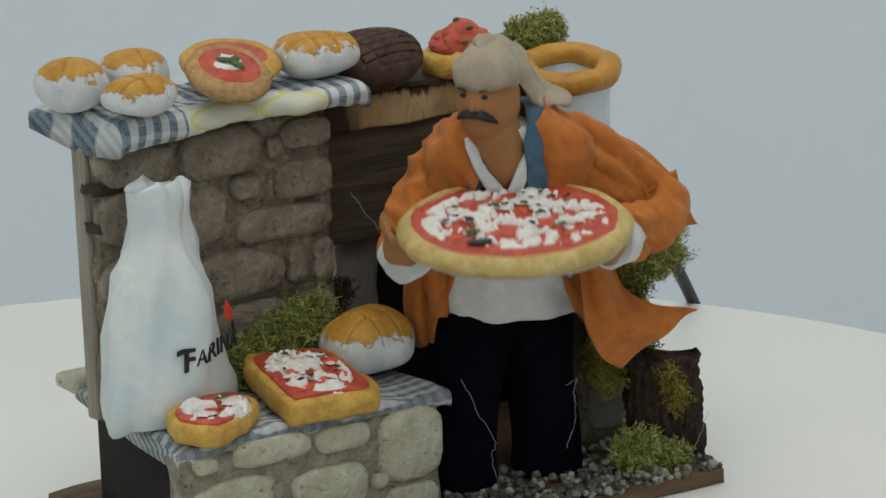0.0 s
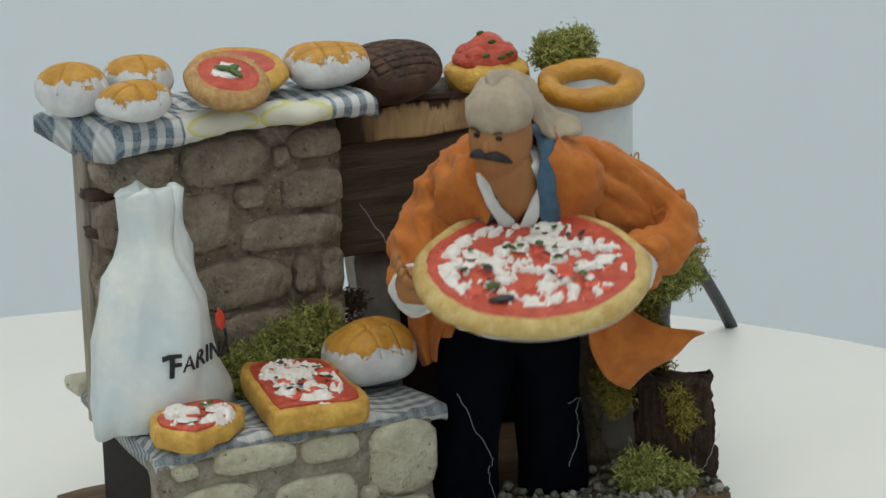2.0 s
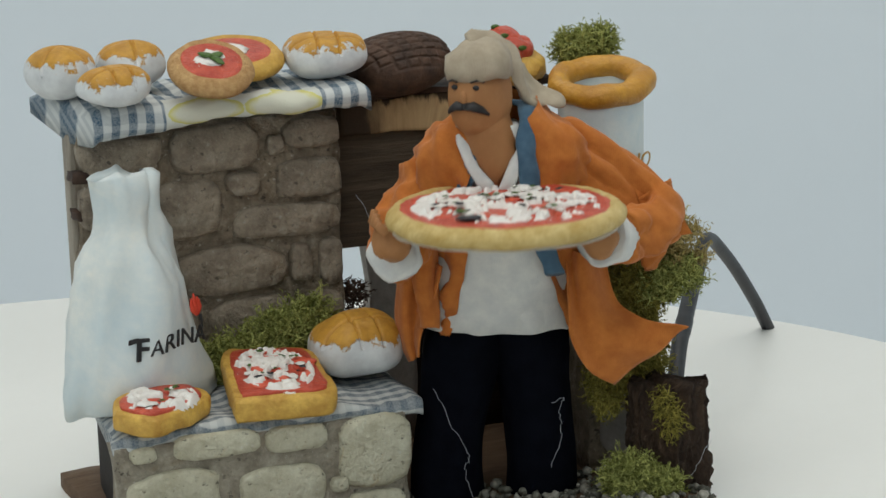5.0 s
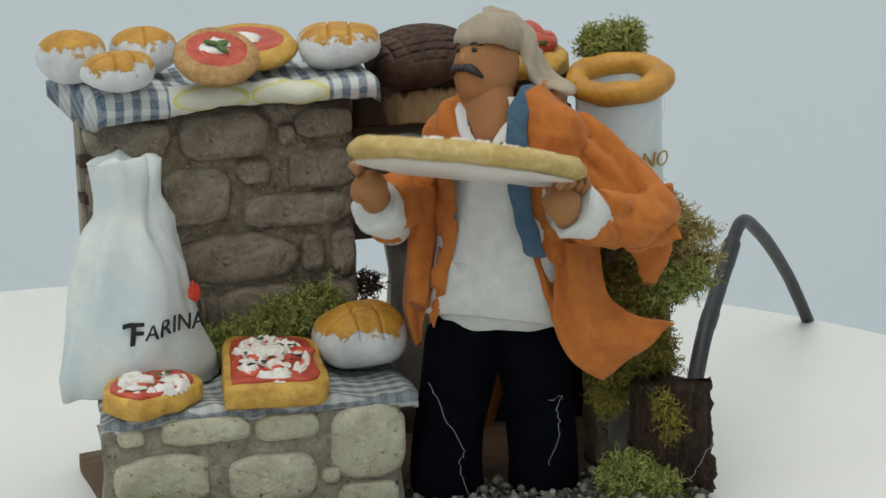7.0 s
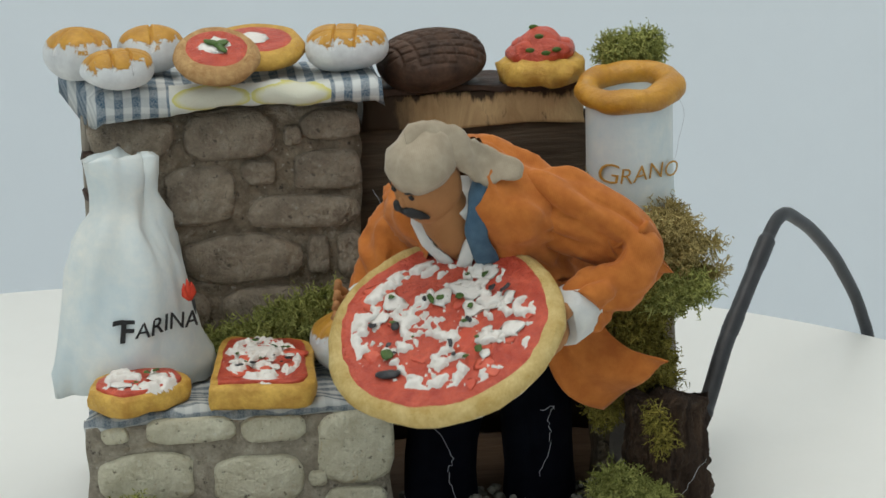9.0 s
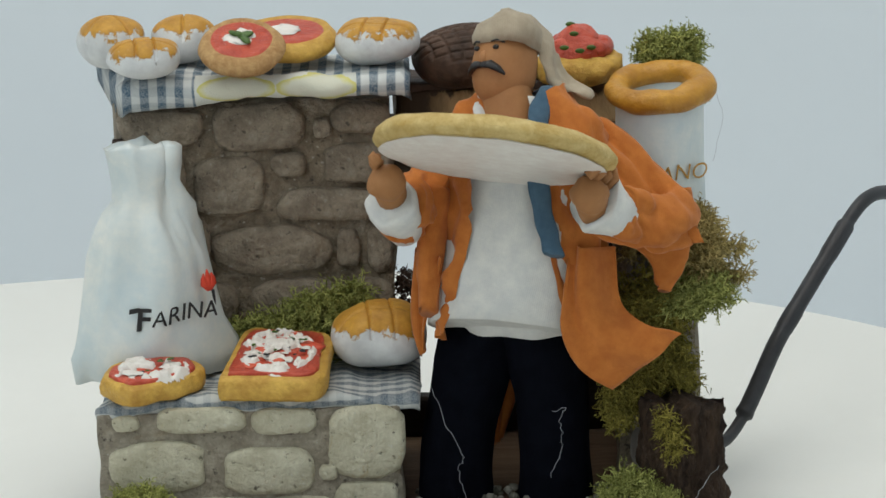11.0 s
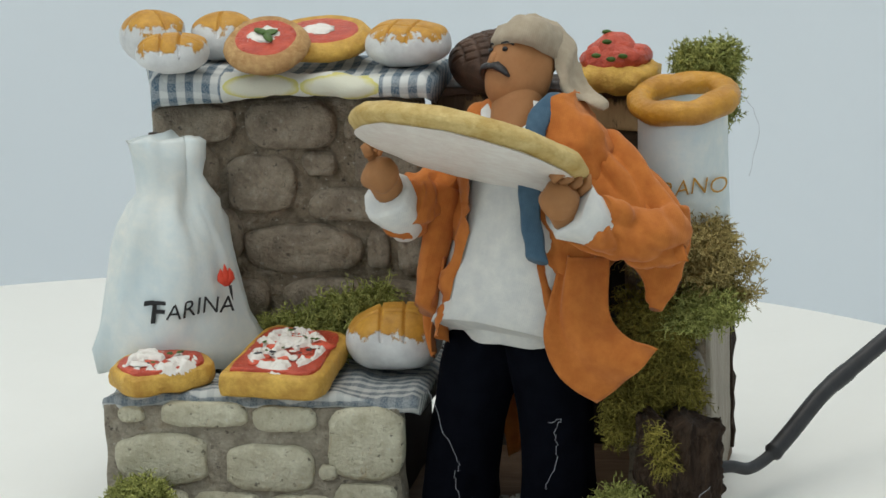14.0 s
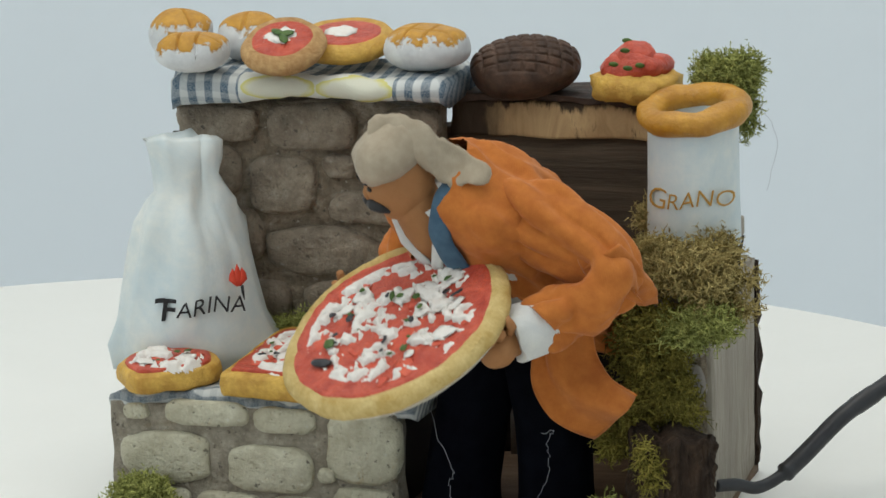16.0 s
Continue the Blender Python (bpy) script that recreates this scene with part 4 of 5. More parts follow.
def grain_sack():
    ob = thing("grain_sack", (2.16, 0.54, 1.1), "white clay grain sack with a rolled ochre rim", "sack")
    bm = bmesh.new()
    c = (2.155, 0.535)
    rings = [((*c, z), (r, 0, 0), (0, r, 0)) for z, r in ((1.05, 0.165), (1.07, 0.175), (1.3, 0.172), (1.5, 0.172), (1.57, 0.17), (1.58, 0.15), (1.57, 0.135), (1.4, 0.128))]
    loft(bm, rings, 44)
    part("sack_body", roughen(bm, 0.3, 0.01), M_CLAY_WHITE, ob)
    bm = bmesh.new()
    pts = [Vector((c[0] + 0.165 * math.cos(w), c[1] + 0.165 * math.sin(w), 1.575 + 0.012 * math.cos(w) + 0.028 * math.sin(w))) for w in [2 * math.pi * k / 40 for k in range(40)]]
    rings = []
    for k, p in enumerate(pts):
        out = Vector((p.x - c[0], p.y - c[1], 0)).normalized()
        r = 0.05 + 0.007 * noise.noise(Vector((p.x * 8, p.y * 8, 2)))
        rings.append((p, out * r, Vector((0, 0, r * 0.95))))
    rows = loft(bm, rings + rings[:1], 14, False)
    bmesh.ops.remove_doubles(bm, verts=bm.verts, dist=0.0005)
    part("rolled_rim", roughen(bm, 0.09, 0.012, 7.0), M_OCHRE, ob, "rolled ochre glazed rim")
    lettering("lettering", [("G", 0.115, -0.165, -0.005), ("RANO", 0.088, -0.085, 0.0)], Matrix.Translation((2.165, 0.362, 1.235)) @ pose(0, 0, 0, 90, 0, 3), M_LETTER_OCHRE, ob, "ochre hand-painted word", 2.9, 0.05, -0.012)


flour_sack()
grain_sack()


# ---- the cable and loose threads ----
PLUG = Vector((2.335, 0.42, 0.164))


def cable():
    bm = bmesh.new()
    run = ((-0.1, 0.16), (0.0, 0.164), (0.1, 0.15), (0.2, 0.19), (0.3, 0.27), (0.46, 0.42), (0.6, 0.51), (0.75, 0.6), (0.92, 0.7), (1.04, 0.77), (1.14, 0.8), (1.25, 0.79), (1.4, 0.73), (1.61, 0.63), (1.85, 0.49), (2.07, 0.34), (2.41, 0.05), (2.62, -0.3), (2.7, -1.2), (2.7, -2.5))
    pts = [Vector((d, 0, z - 0.164)) + PLUG for d, z in run]
    c = curve_points(pts, 8)
    wide = []
    for i in range(len(c)):
        k = i / 8
        r = 0.024 if k < 3.2 else 0.035 if k < 8.6 else 0.029
        if 3.2 < k < 3.5 or 5.4 < k < 6.1 or 7.6 < k < 8.6:
            r += 0.003
        wide.append(r)
    tube(bm, c, wide, 12)
    return tagged(part("power_cable", bm, M_CABLE, None, "", True, PLUG), "black taped power cable arching over the white table", "cable")


def thread(points, r=0.0009):
    bm = bmesh.new()
    rng = random.Random(len(points))
    pts = [p + Vector((rng.gauss(0, 0.004), 0, rng.gauss(0, 0.004))) for p in curve_points(points, 6)]
    tube(bm, pts, r, 5)
    solid("loose_thread", bm, M_THREAD, "loose pale sewing thread", "thread", "loose threads")


CABLE = cable()
thread([(1.70, -0.03, 0.46), (1.75, -0.04, 0.47), (1.72, -0.05, 0.42), (1.73, -0.05, 0.32), (1.68, -0.05, 0.2)])
thread([(1.24, 0.02, 0.56), (1.29, -0.01, 0.42), (1.35, -0.03, 0.3), (1.34, -0.03, 0.22), (1.37, -0.03, 0.1)])
thread([(2.2, -0.19, 0.12), (2.25, -0.19, 0.2), (2.31, -0.16, 0.26)])
thread([(1.15, 0.63, 1.2), (1.19, 0.55, 1.1), (1.22, 0.45, 1.0), (1.25, 0.3, 0.9)])
thread([(2.36, 0.8, 1.55), (2.42, 0.8, 1.4), (2.38, 0.8, 1.22)], 0.0008)


# the cable bends over as the set is carried round: heading, rise and twist in radians
CABLE_SWAY = ((0, 0.77, -0.12, -0.2), (2, 0.83, -0.14, -0.2), (4, 0.895, -0.15, -0.18), (6.5, 0.99, -0.08, -0.05), (8.5, 1.047, 0.0, 0.0), (9.2, 1.03, 0.03, 0.06), (11.4, 0.86, 0.16, 0.09), (12.5, 0.85, 0.0, 0.0), (13.5, 0.875, -0.14, 0.0), (16, 0.85, -0.16, 0.03))

# ---- the doll with its tray-sized pizza ----
HINGE = Vector((1.6666, 0.1143, 1.0203))
AXIS = Vector((0.8651, -0.4680, -0.1805)).normalized()
SIDE, FRONT, FOOT = Vector((0.8796, -0.4758, 0)), Vector((-0.4758, -0.8796, 0)), Vector((1.62, 0.2, 0.8))


def body(a, b, c):
    """A place on the doll: to its side, to its front, upwards from the hips."""
    return FOOT + SIDE * a + FRONT * b + Vector((0, 0, c))


def doll():
    home = Vector((1.5, 0.18, 0.06))
    bm = bmesh.new()
    legs = (((1.50, 0.26, 0.79), (1.44, 0.22, 0.68), (1.37, 0.18, 0.42), (1.335, 0.17, 0.2), (1.33, 0.17, 0.075)),
            ((1.63, 0.18, 0.79), (1.67, 0.15, 0.68), (1.70, 0.14, 0.42), (1.71, 0.13, 0.2), (1.71, 0.13, 0.06)))
    for pts in legs:
        rings = []
        for p, r in zip(curve_points(pts, 4), [0.16, 0.165, 0.175, 0.175, 0.17, 0.165, 0.158, 0.15, 0.147, 0.145, 0.143, 0.143, 0.143, 0.145, 0.148, 0.15, 0.145]):
            rings.append((p, SIDE * r * 0.95, FRONT * r))
        loft(bm, rings, 28)
    for v in bm.verts:
        v.co += wobble(Vector((v.co.x, v.co.y, v.co.z * 0.3)), 0.09, 0.016, 2.0)
        v.co.z = max(v.co.z, 0.06)
    hem = []
    for c, rx, ry in ((-0.07, 0.285, 0.215), (-0.065, 0.297, 0.226), (-0.03, 0.3, 0.228), (0.04, 0.294, 0.22), (0.12, 0.275, 0.202), (0.2, 0.25, 0.18)):
        hem.append((body(-0.035, 0.36 * max(c, 0) - 0.002, c), SIDE * rx, FRONT * ry))
    for row in loft(bm, hem, 72, True, 1):
        for v in row:
            v.co += wobble(Vector((v.co.x, v.co.y, v.co.z * 0.35)), 0.08, 0.018, 4.0)
    base_part = part("baker_doll", bm, (M_CLOTH_NAVY, M_CLOTH_WHITE), None, "", True, home)
    tagged(base_part, "cloth doll in navy trousers, orange coat and beige cap", "doll")

    bm = bmesh.new()
    mats = [M_CLOTH_ORANGE, M_CLOTH_WHITE, M_CLOTH_BLUE, M_SKIN, M_CLOTH_HAT, M_BLACK]
    lean = lambda c: 0.36 * max(c, 0.0)

    def ring(c, rx, ry, a=0.0, b=0.0):
        return (body(a, lean(c) + b, c), SIDE * rx, FRONT * ry)

    # shirt
    shirt = bmesh.new()
    loft(shirt, [ring(-0.095, 0.27, 0.2, -0.04), ring(-0.09, 0.285, 0.212, -0.04), ring(0.0, 0.295, 0.215, -0.035), ring(0.08, 0.3, 0.215, -0.03), ring(0.2, 0.28, 0.2), ring(0.28, 0.27, 0.192), ring(0.35, 0.26, 0.185), ring(0.42, 0.255, 0.175), ring(0.5, 0.25, 0.165), ring(0.56, 0.24, 0.153), ring(0.62, 0.23, 0.14), ring(0.71, 0.14, 0.115), ring(0.765, 0.1, 0.1)], 72, True, 1)
    for v in shirt.verts:
        v.co += wobble(Vector((v.co.x, v.co.y, v.co.z * 0.35)), 0.1, 0.016, 4.0)
    folds(shirt, (0.05, 1.0), 0.13, 0.014, 4.0, SIDE, FRONT, 0.3)
    for v in shirt.verts:
        v.co.z = max(v.co.z, 0.735)
    # coat body, open at the front: height, half width, depth to the front, place of the back, arc
    coat = bmesh.new()
    prof = [(0.845, 0.13, 0.07, 0.075, 175, 365), (0.83, 0.145, 0.075, 0.05, 165, 375), (0.80, 0.165, 0.09, 0.01, 140, 400), (0.765, 0.2, 0.11, -0.02, 120, 420),
            (0.73, 0.27, 0.135, -0.05, 114, 426), (0.69, 0.315, 0.16, -0.09, 110, 430), (0.62, 0.335, 0.19, -0.13, 108, 432), (0.54, 0.335, 0.21, -0.165, 109, 431), (0.45, 0.325, 0.222, -0.2, 111, 429),
            (0.35, 0.315, 0.23, -0.225, 114, 426), (0.25, 0.31, 0.235, -0.24, 118, 422), (0.15, 0.31, 0.24, -0.25, 122, 416), (0.05, 0.31, 0.25, -0.25, 128, 408), (-0.05, 0.31, 0.255, -0.25, 136, 396), (-0.12, 0.31, 0.255, -0.24, 142, 380)]
    fine = []
    for p, q in zip(prof, prof[1:]):
        fine += [[u + (v - u) * k / 4 for u, v in zip(p, q)] for k in range(4)]
    fine.append(prof[-1])
    rows = []
    for c, rx, ry, back, a0, a1 in fine:
        row = []
        mid = min(lean(c), 0.27) - 0.02
        for k in range(111):
            w = radians(a0 + (a1 - a0) * k / 110)
            deep = ry if math.sin(w) > 0 else (mid - back)
            wide = rx * (0.94 if math.cos(w) < 0 else 1.0)
            p = body(0, mid, c) + SIDE * wide * math.cos(w) + FRONT * deep * math.sin(w)
            droop = max(0.0, 0.75 - c)
            fold = (0.015 * math.sin(k * 0.33 + c * 5) + 0.011 * math.sin(k * 0.77 - c * 8)) * min(1, droop * 2.2 + 0.1)
            p += (SIDE * math.cos(w) + FRONT * math.sin(w)) * fold
            row.append(coat.verts.new(p + wobble(p, 0.1, 0.01, 8.0)))
        rows.append(row)
    for a, b in zip(rows, rows[1:]):
        for k in range(110):
            coat.faces.new((a[k], a[k + 1], b[k + 1], b[k])).material_index = 0
    folds(coat, (0.75, 0.65), 0.16, 0.04, 2.0, SIDE, FRONT, 0.8)
    folds(coat, (0.6, 0.8), 0.07, 0.011, 6.0, SIDE, FRONT, 0.8)

    # wide sleeves: rings of (centre, level half axis, upright half axis) from the shoulder to the wrist
    def sleeve(rings, seed):
        sl = bmesh.new()
        mids = curve_points([body(*c) for c, _, _ in rings], 10)
        flat = curve_points([SIDE * a[0] + FRONT * a[1] for _, a, _ in rings], 10)
        tall = curve_points([Vector((0, 0, h)) + SIDE * 0.12 * h for _, _, h in rings], 10)
        loft(sl, list(zip(mids, flat, tall)), 80, True, 0)
        folds(sl, (0.8, 0.6), 0.16, 0.048, seed, SIDE, FRONT, 0.8)
        folds(sl, (0.7, 0.7), 0.07, 0.012, seed + 3, SIDE, FRONT, 0.8)
        return sl

    left = sleeve([((-0.14, 0.14, 0.63), (0, 0.11), 0.1), ((-0.25, 0.14, 0.57), (0.03, 0.13), 0.14), ((-0.335, 0.18, 0.45), (0.09, 0.1), 0.15), ((-0.375, 0.26, 0.35), (0.11, 0.04), 0.14), ((-0.385, 0.35, 0.295), (0.105, 0), 0.11), ((-0.387, 0.38, 0.285), (0.09, 0), 0.095)], 3.0)
    right = sleeve([((0.16, 0.13, 0.64), (0, 0.11), 0.1), ((0.28, 0.11, 0.59), (-0.02, 0.14), 0.145), ((0.42, 0.09, 0.49), (-0.03, 0.14), 0.17), ((0.54, 0.09, 0.41), (-0.05, 0.11), 0.15), ((0.60, 0.13, 0.365), (-0.08, 0.06), 0.13),
                    ((0.57, 0.22, 0.34), (-0.1, 0.03), 0.12), ((0.49, 0.32, 0.33), (-0.1, 0), 0.115), ((0.435, 0.39, 0.335), (-0.1, 0), 0.105), ((0.425, 0.4, 0.335), (-0.085, 0), 0.09)], 5.0)
    # the sleeve's torn pointed end
    flap = bmesh.new()
    rings = []
    for k in range(25):
        t = k / 24
        high = 0.17 * (1 - t) ** 0.8 + 0.012
        mid = body(0.50 + 0.055 * t + 0.05 * math.sin(math.pi * t), 0.1 - 0.115 * t, 0.43 - 0.29 * t)
        rings.append((mid, SIDE * high * (0.75 - 0.2 * t) + Vector((0, 0, high * 0.45)), FRONT * (0.055 * (1 - t) + 0.01) - SIDE * 0.02))
    loft(flap, rings, 48, True, 0)
    point = bmesh.new()
    rings = []
    for k in range(13):
        t = k / 12
        rings.append((body(0.53 + 0.15 * t, 0.11 + 0.02 * t, 0.41 - 0.05 * t), Vector((0, 0, 0.12 - 0.055 * t)) - SIDE * 0.045, FRONT * (0.06 * (1 - t) + 0.007)))
    loft(point, rings, 32, True, 0)
    folds(point, (0.9, 0.4), 0.12, 0.02, 4.0, SIDE, FRONT)
    folds(flap, (0.35, 0.9), 0.12, 0.03, 6.0, SIDE, FRONT, 0.8)
    flap2 = bmesh.new()
    rings = []
    for k in range(25):
        t = k / 24
        rings.append((body(-0.31 + 0.02 * t, 0.2 - 0.02 * t, 0.42 - 0.46 * t), SIDE * (0.06 - 0.02 * t) + FRONT * 0.02, FRONT * (0.1 - 0.03 * t)))
    loft(flap2, rings, 48, True, 0)
    folds(flap2, (0.05, 1.0), 0.14, 0.03, 9.0, SIDE, FRONT)
    # cuffs and hands
    cuffs = bmesh.new()
    tube(cuffs, [body(-0.383, 0.29, 0.245), body(-0.388, 0.38, 0.27), body(-0.395, 0.46, 0.295), body(-0.397, 0.475, 0.3)], [0.075, 0.09, 0.1, 0.09], 28, 1)
    tube(cuffs, [body(0.46, 0.31, 0.325), body(0.425, 0.39, 0.335), body(0.385, 0.46, 0.345), body(0.38, 0.475, 0.347)], [0.08, 0.095, 0.108, 0.098], 28, 1)
    for s in (-1, 1):  # the shirt's open neck
        loft(cuffs, [(body(s * a - 0.01, b, c), SIDE * 0.03, FRONT * 0.008) for a, b, c in ((0.125, 0.30, 0.77), (0.115, 0.375, 0.69), (0.085, 0.40, 0.62), (0.045, 0.408, 0.55), (0.02, 0.4, 0.48))], 10, True, 1)
    for v in cuffs.verts:
        v.co += wobble(v.co, 0.06, 0.02, 2.0)
    skin = bmesh.new()
    for s in (-1, 1):
        x = 0.395 if s < 0 else 0.375
        blob(skin, body(s * x, 0.54, 0.355), (0.072, 0.085, 0.07), (20, 0, 0), 0.014, 0.06, s, 1, 3, 3)
        tube(skin, [body(s * x, 0.42, 0.3), body(s * x, 0.5, 0.335), body(s * x, 0.54, 0.36)], [0.055, 0.06, 0.06], 14, 3)
        for k in range(4):
            p = body(s * (x + 0.045 - k * 0.012), 0.5 + 0.045 * k, 0.40)
            tube(skin, [p, p + SIDE * s * 0.03 + Vector((0, 0, 0.03)), p + SIDE * s * 0.02 + Vector((0, 0, 0.07 - 0.01 * k))], [0.02, 0.019, 0.014], 8, 3)
    # neck, bare chest and head
    loft(skin, [ring(0.53, 0.012, 0.012, -0.01, 0.185), ring(0.6, 0.055, 0.04, -0.012, 0.16), ring(0.66, 0.09, 0.06, -0.018, 0.125), ring(0.73, 0.1, 0.09, -0.035, 0.065), ring(0.8, 0.098, 0.1, -0.055, 0.04), ring(0.88, 0.095, 0.1, -0.063, 0.03)], 24, True, 3)
    head = body(-0.065, 0.335, 0.875)
    hb = bmesh.new()
    blob(hb, (0, 0, 0), (0.115, 0.128, 0.165), (0, 0, 0), 0.006, 0.1, 1.0, 0.95, 4, 3)
    blob(hb, (-0.003, -0.118, 0.0), (0.018, 0.022, 0.032), (0, 0, 0), 0, 0.1, 1.0, 1, 2, 3)
    for s in (-1, 1):
        tube(hb, [(0, -0.133, -0.03), (s * 0.035, -0.129, -0.028), (s * 0.066, -0.112, -0.044), (s * 0.085, -0.092, -0.062)], [0.016, 0.022, 0.016, 0.005], 12, 5, 0.6)
        blob(hb, (s * 0.045, -0.118, 0.04), (0.014, 0.008, 0.01), (0, 0, 0), 0, 0.1, 1, 1, 2, 5)
        tube(hb, [(s * 0.028, -0.128, 0.06), (s * 0.05, -0.122, 0.067), (s * 0.075, -0.104, 0.06)], 0.0035, 6, 5)
    turned(hb, Matrix.Translation(head) @ Matrix.Rotation(math.atan2(FRONT.x, -FRONT.y) - radians(24), 4, "Z"))
    # cap
    hat = bmesh.new()
    loft(hat, [(head + Vector((0, 0, 0.07)) + FRONT * 0.0, SIDE * 0.124, FRONT * 0.138), (head + Vector((0, 0, 0.10)), SIDE * 0.13, FRONT * 0.143), (head + Vector((0, 0, 0.145)) - FRONT * 0.005, SIDE * 0.124, FRONT * 0.138),
               (head + Vector((0, 0, 0.185)) - FRONT * 0.02 + SIDE * 0.01, SIDE * 0.1, FRONT * 0.11), (head + Vector((0, 0, 0.21)) - FRONT * 0.03 + SIDE * 0.02, SIDE * 0.07, FRONT * 0.075), (head + Vector((0, 0, 0.218)) - FRONT * 0.035 + SIDE * 0.02, SIDE * 0.02, FRONT * 0.02)], 32, True, 4)
    tail = [body(-0.11, 0.33, 1.075), body(-0.02, 0.29, 1.065), body(0.05, 0.265, 1.0), body(0.08, 0.245, 0.93), body(0.12, 0.22, 0.87), body(0.18, 0.2, 0.84), body(0.24, 0.186, 0.82)]
    tube(hat, curve_points(tail, 5), [0.03] * 2 + [0.05] * 6 + [0.06] * 6 + [0.07] * 6 + [0.066, 0.064, 0.06, 0.055, 0.05, 0.045, 0.04, 0.034, 0.028, 0.022, 0.014], 30, 4, 0.28)
    for v in hat.verts:
        v.co += wobble(v.co, 0.09, 0.012, 5.0)
    crumple(hat, 0.2, 0.022, 3.0, (1.2, 1.2, 1.0))
    # lapels
    lap = bmesh.new()
    for s in (-1, 1):
        pts = [body(s * 0.04, 0.14, 0.82), body(s * 0.1, 0.21, 0.82), body(s * 0.115, 0.3, 0.785), body(s * 0.105, 0.355, 0.69), body(s * 0.115, 0.36, 0.58)]
        pts += [body(0.125, 0.335, 0.45), body(0.15, 0.305, 0.33), body(0.18, 0.28, 0.24), body(0.2, 0.26, 0.18)] if s > 0 else [body(-0.15, 0.335, 0.5)]
        cp = curve_points(pts, 5)
        rr = []
        for i, p in enumerate(cp):
            w = (0.03 if s < 0 else 0.036) + 0.003 * math.sin(i)
            rr.append((p + FRONT * (0.03 if s > 0 and i > 6 else 0.012), SIDE * w + FRONT * 0.02 * -s, FRONT * 0.012 + Vector((0, 0, 0.012))))
        loft(lap, rr, 10, True, 2)
    for b in (shirt, coat, left, right, flap, point, flap2, cuffs, skin, hb, hat, lap):
        me = bpy.data.meshes.new("piece")
        b.to_mesh(me)
        b.free()
        bm.from_mesh(me)
        bpy.data.meshes.remove(me)
    upper = part("upper_body", bm, mats, base_part, "orange cloth coat, white shirt and beige cap", True, HINGE)

    # hanging coat tails
    tails = []
    for name, near, far, curl, seed in (("coat_tail", [(1.73, -0.08, 1.06), (1.705, -0.17, 0.88), (1.70, -0.2, 0.745), (1.765, -0.2, 0.62), (1.9, -0.15, 0.53)], [(1.9, -0.06, 1.04), (1.91, -0.12, 0.89), (1.95, -0.17, 0.81), (2.04, -0.28, 0.78), (2.13, -0.36, 0.765)], 0.09, 3.0),
                                        ("coat_tail", [(1.215, 0.33, 1.02), (1.205, 0.33, 0.9), (1.2, 0.33, 0.78), (1.21, 0.32, 0.68), (1.235, 0.3, 0.60)], [(1.33, 0.12, 1.02), (1.31, 0.14, 0.9), (1.285, 0.17, 0.8), (1.265, 0.2, 0.72), (1.26, 0.22, 0.64)], 0.02, 5.0),
                                        ("coat_tail", [(1.4, 0.42, 1.0), (1.42, 0.46, 0.8), (1.45, 0.47, 0.6), (1.5, 0.47, 0.4), (1.53, 0.46, 0.24)], [(1.75, 0.36, 1.0), (1.72, 0.41, 0.8), (1.68, 0.44, 0.6), (1.62, 0.46, 0.4), (1.58, 0.46, 0.28)], 0.0, 7.0)):
        tb = bmesh.new()
        one, two = curve_points(near, 6), curve_points(far, 6)
        rows = []
        for k, (p, q) in enumerate(zip(one, two)):
            t = k / (len(one) - 1)
            row = []
            for i in range(21):
                u = i / 20
                c = p.lerp(q, u) + FRONT * curl * math.sin(math.pi * u) * (0.6 - t) + FRONT * 0.034 * math.sin(u * 9 + seed) * (1 - 0.6 * t)
                row.append(tb.verts.new(c + wobble(Vector((c.x, c.y, c.z * 0.4)), 0.12, 0.012, seed)))
            rows.append(row)
        for a, b in zip(rows, rows[1:]):
            for i in range(20):
                tb.faces.new((a[i], a[i + 1], b[i + 1], b[i]))
        ob = part(name, tb, M_CLOTH_ORANGE, base_part, "", True, near[0])
        mod = ob.modifiers.new("thickness", "SOLIDIFY")
        mod.thickness = 0.0007
        tails.append(ob)
    return base_part, upper, tails


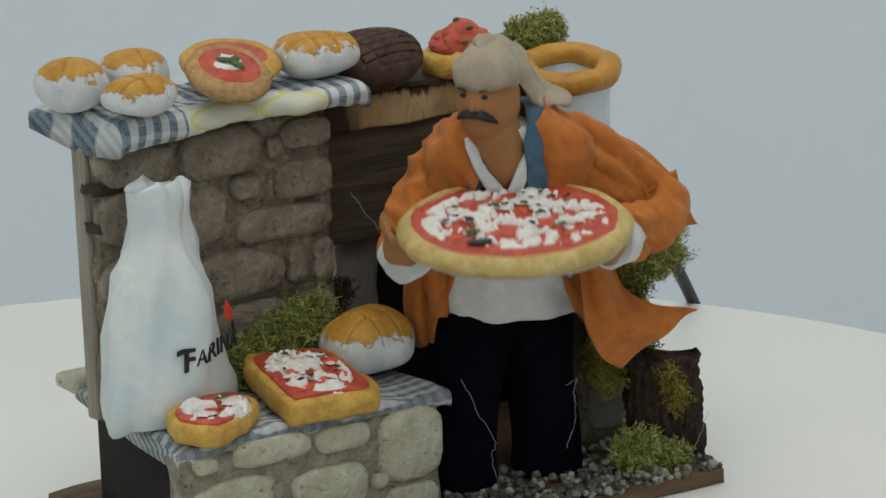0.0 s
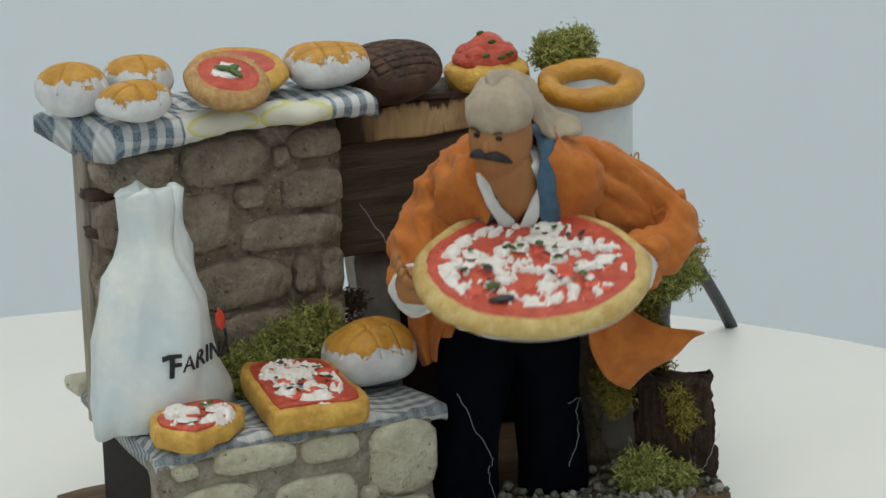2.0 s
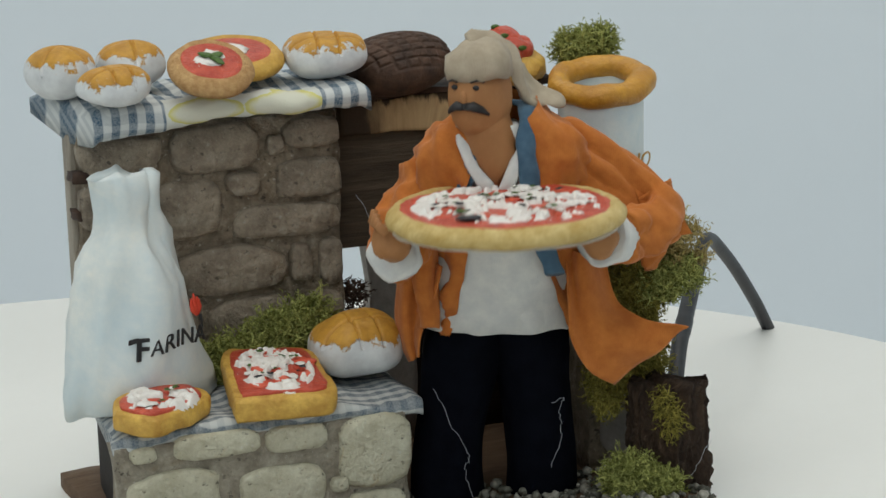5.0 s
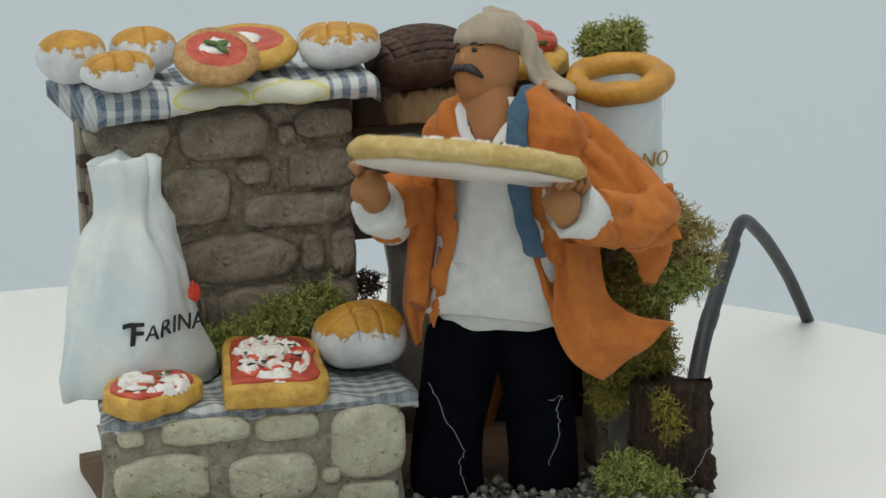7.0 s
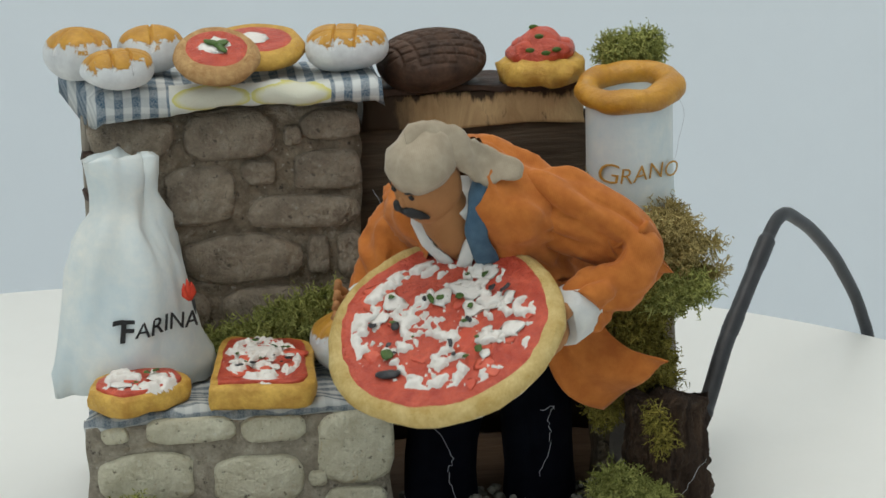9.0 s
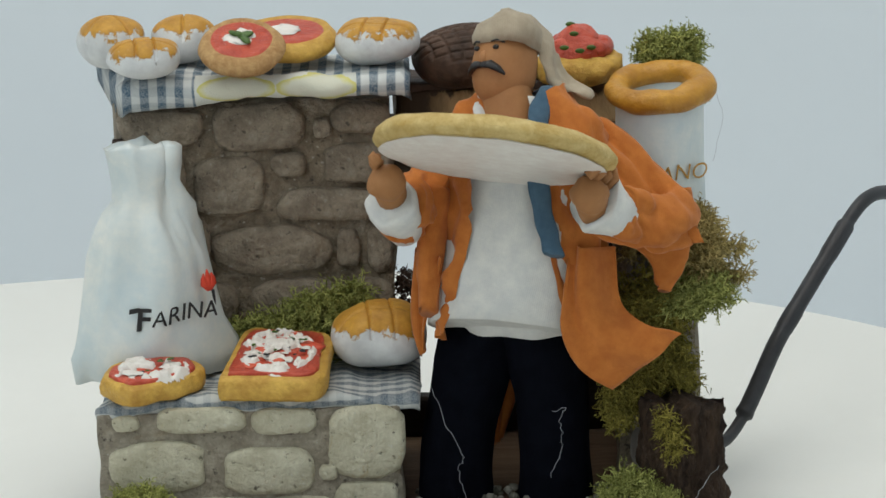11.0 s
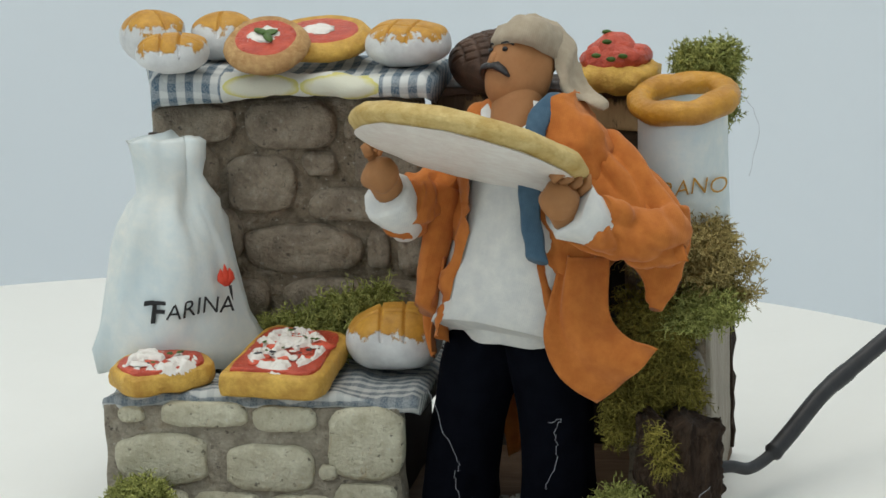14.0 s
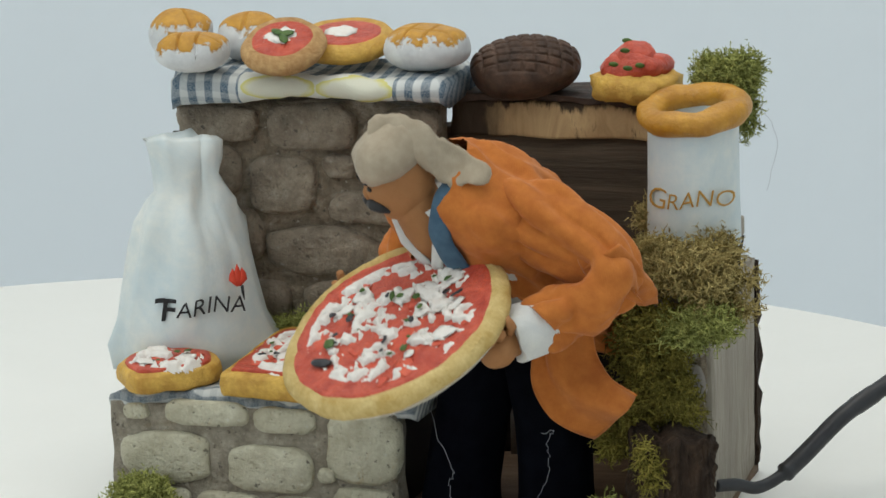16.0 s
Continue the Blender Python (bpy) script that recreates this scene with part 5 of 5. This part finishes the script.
def held_pizza():
    ob = thing("round_pizza", HINGE, "large round pizza with white cheese held by the doll", "pizza")
    m = Matrix.Translation((1.33, -0.415, 1.225)) @ Matrix.Rotation(math.atan2(FRONT.x, -FRONT.y), 4, "Z") @ pose(0, 0, 0, 3, 0, 0)
    bm = bmesh.new()
    disc(bm, (0, 0, 0), 0.44, 0.0, 0.075, 2.0, 0, 1.0, 0, 0.05, 0.012, 72)
    part("crust", turned(bm, m), M_CRUST_PALE, ob, "pale golden crust")
    bm = bmesh.new()
    disc(bm, (0, 0, -0.012), 0.41, 0.0, 0.02, 12.0, 0, 1.0, 0, 0.02, 0, 60)
    part("floured_base", turned(bm, m), M_CHEESE, ob, "white floured underside")
    bm = bmesh.new()
    disc(bm, (0, 0, 0.055), 0.395, 0.0, 0.03, 6.0, 0, 1.0, 0.0, 0.02, 0, 64)
    part("tomato", roughen(turned(bm, m), 0.05, 0.006, 4.0), M_TOMATO, ob, "red painted tomato")
    topping("tomato", m, (0, 0, 0.084), (0.33, 0.32), 30, 0.04, 61, M_TOMATO_BRIGHT, ob, "", 0.25)
    smear("cheese", m, 0.088, lambda x, y: math.hypot(x / 0.34, y / 0.31), (0.35, 0.32), 4.3, M_CHEESE, ob, -0.13, "white painted cheese")
    topping("cheese", m, (-0.01, 0.01, 0.09), (0.28, 0.26), 20, 0.036, 11, M_CHEESE, ob, "", 0.3, 0.12)
    topping("basil", m, (0, 0, 0.106), (0.27, 0.26), 14, 0.014, 31, M_BASIL, ob, "", 0.5)
    topping("olive", m, (0, 0, 0.106), (0.28, 0.27), 10, 0.015, 41, M_OLIVE, ob, "", 0.5)
    bm = bmesh.new()
    blob(bm, (-0.12, -0.27, 0.095), (0.05, 0.022, 0.012), (0, 0, 10), 0.006, 0.04, 1.0, 1, 2)
    part("olive", turned(bm, m), M_OLIVE, ob)
    return ob


DOLL, UPPER_BODY, TAILS = doll()
PIZZA = held_pizza()


def swing(t):
    """The doll's nod and turn, in radians: a steady crank of 3.29 s."""
    u = 2 * math.pi * (t - 0.75) / 3.28908
    nod = -0.53604 * math.cos(u) - 0.17561 * math.sin(u) + 0.02413 * math.cos(2 * u) + 0.04142 * math.sin(2 * u)
    turn = -0.06618 * math.cos(u) + 0.11281 * math.sin(u) + 0.00531 * math.cos(2 * u) + 0.07409 * math.sin(2 * u)
    return nod, turn


def motions():
    times = [k * 0.1 for k in range(161)]

    def pose_at(t, at, part_of=1.0):
        nod, turn = swing(t)
        return Matrix.Translation(at * U) @ Matrix.Rotation(turn * part_of, 4, "Z") @ Matrix.Rotation(nod * part_of, 4, AXIS)

    walk(UPPER_BODY, [(t, pose_at(t, HINGE - spot(DOLL))) for t in times])
    walk(CABLE, [(t, Matrix.Translation(PLUG * U) @ Matrix.Rotation(a, 4, "Z") @ Matrix.Rotation(-p, 4, "Y") @ Matrix.Rotation(r, 4, "X")) for t, a, p, r in CABLE_SWAY])
    walk(PIZZA, [(t, pose_at(t, HINGE)) for t in times])
    for ob, share in zip(TAILS, (0.22, 0.12, 0.1)):
        rows = []
        for t in times:
            nod, turn = swing(t)
            full = Matrix.Rotation(turn, 3, "Z") @ Matrix.Rotation(nod, 3, AXIS)
            hung = spot(ob).lerp(HINGE + full @ (spot(ob) - HINGE), 0.8)
            rows.append((t, pose_at(t, hung - spot(DOLL), share)))
        walk(ob, rows)


motions()
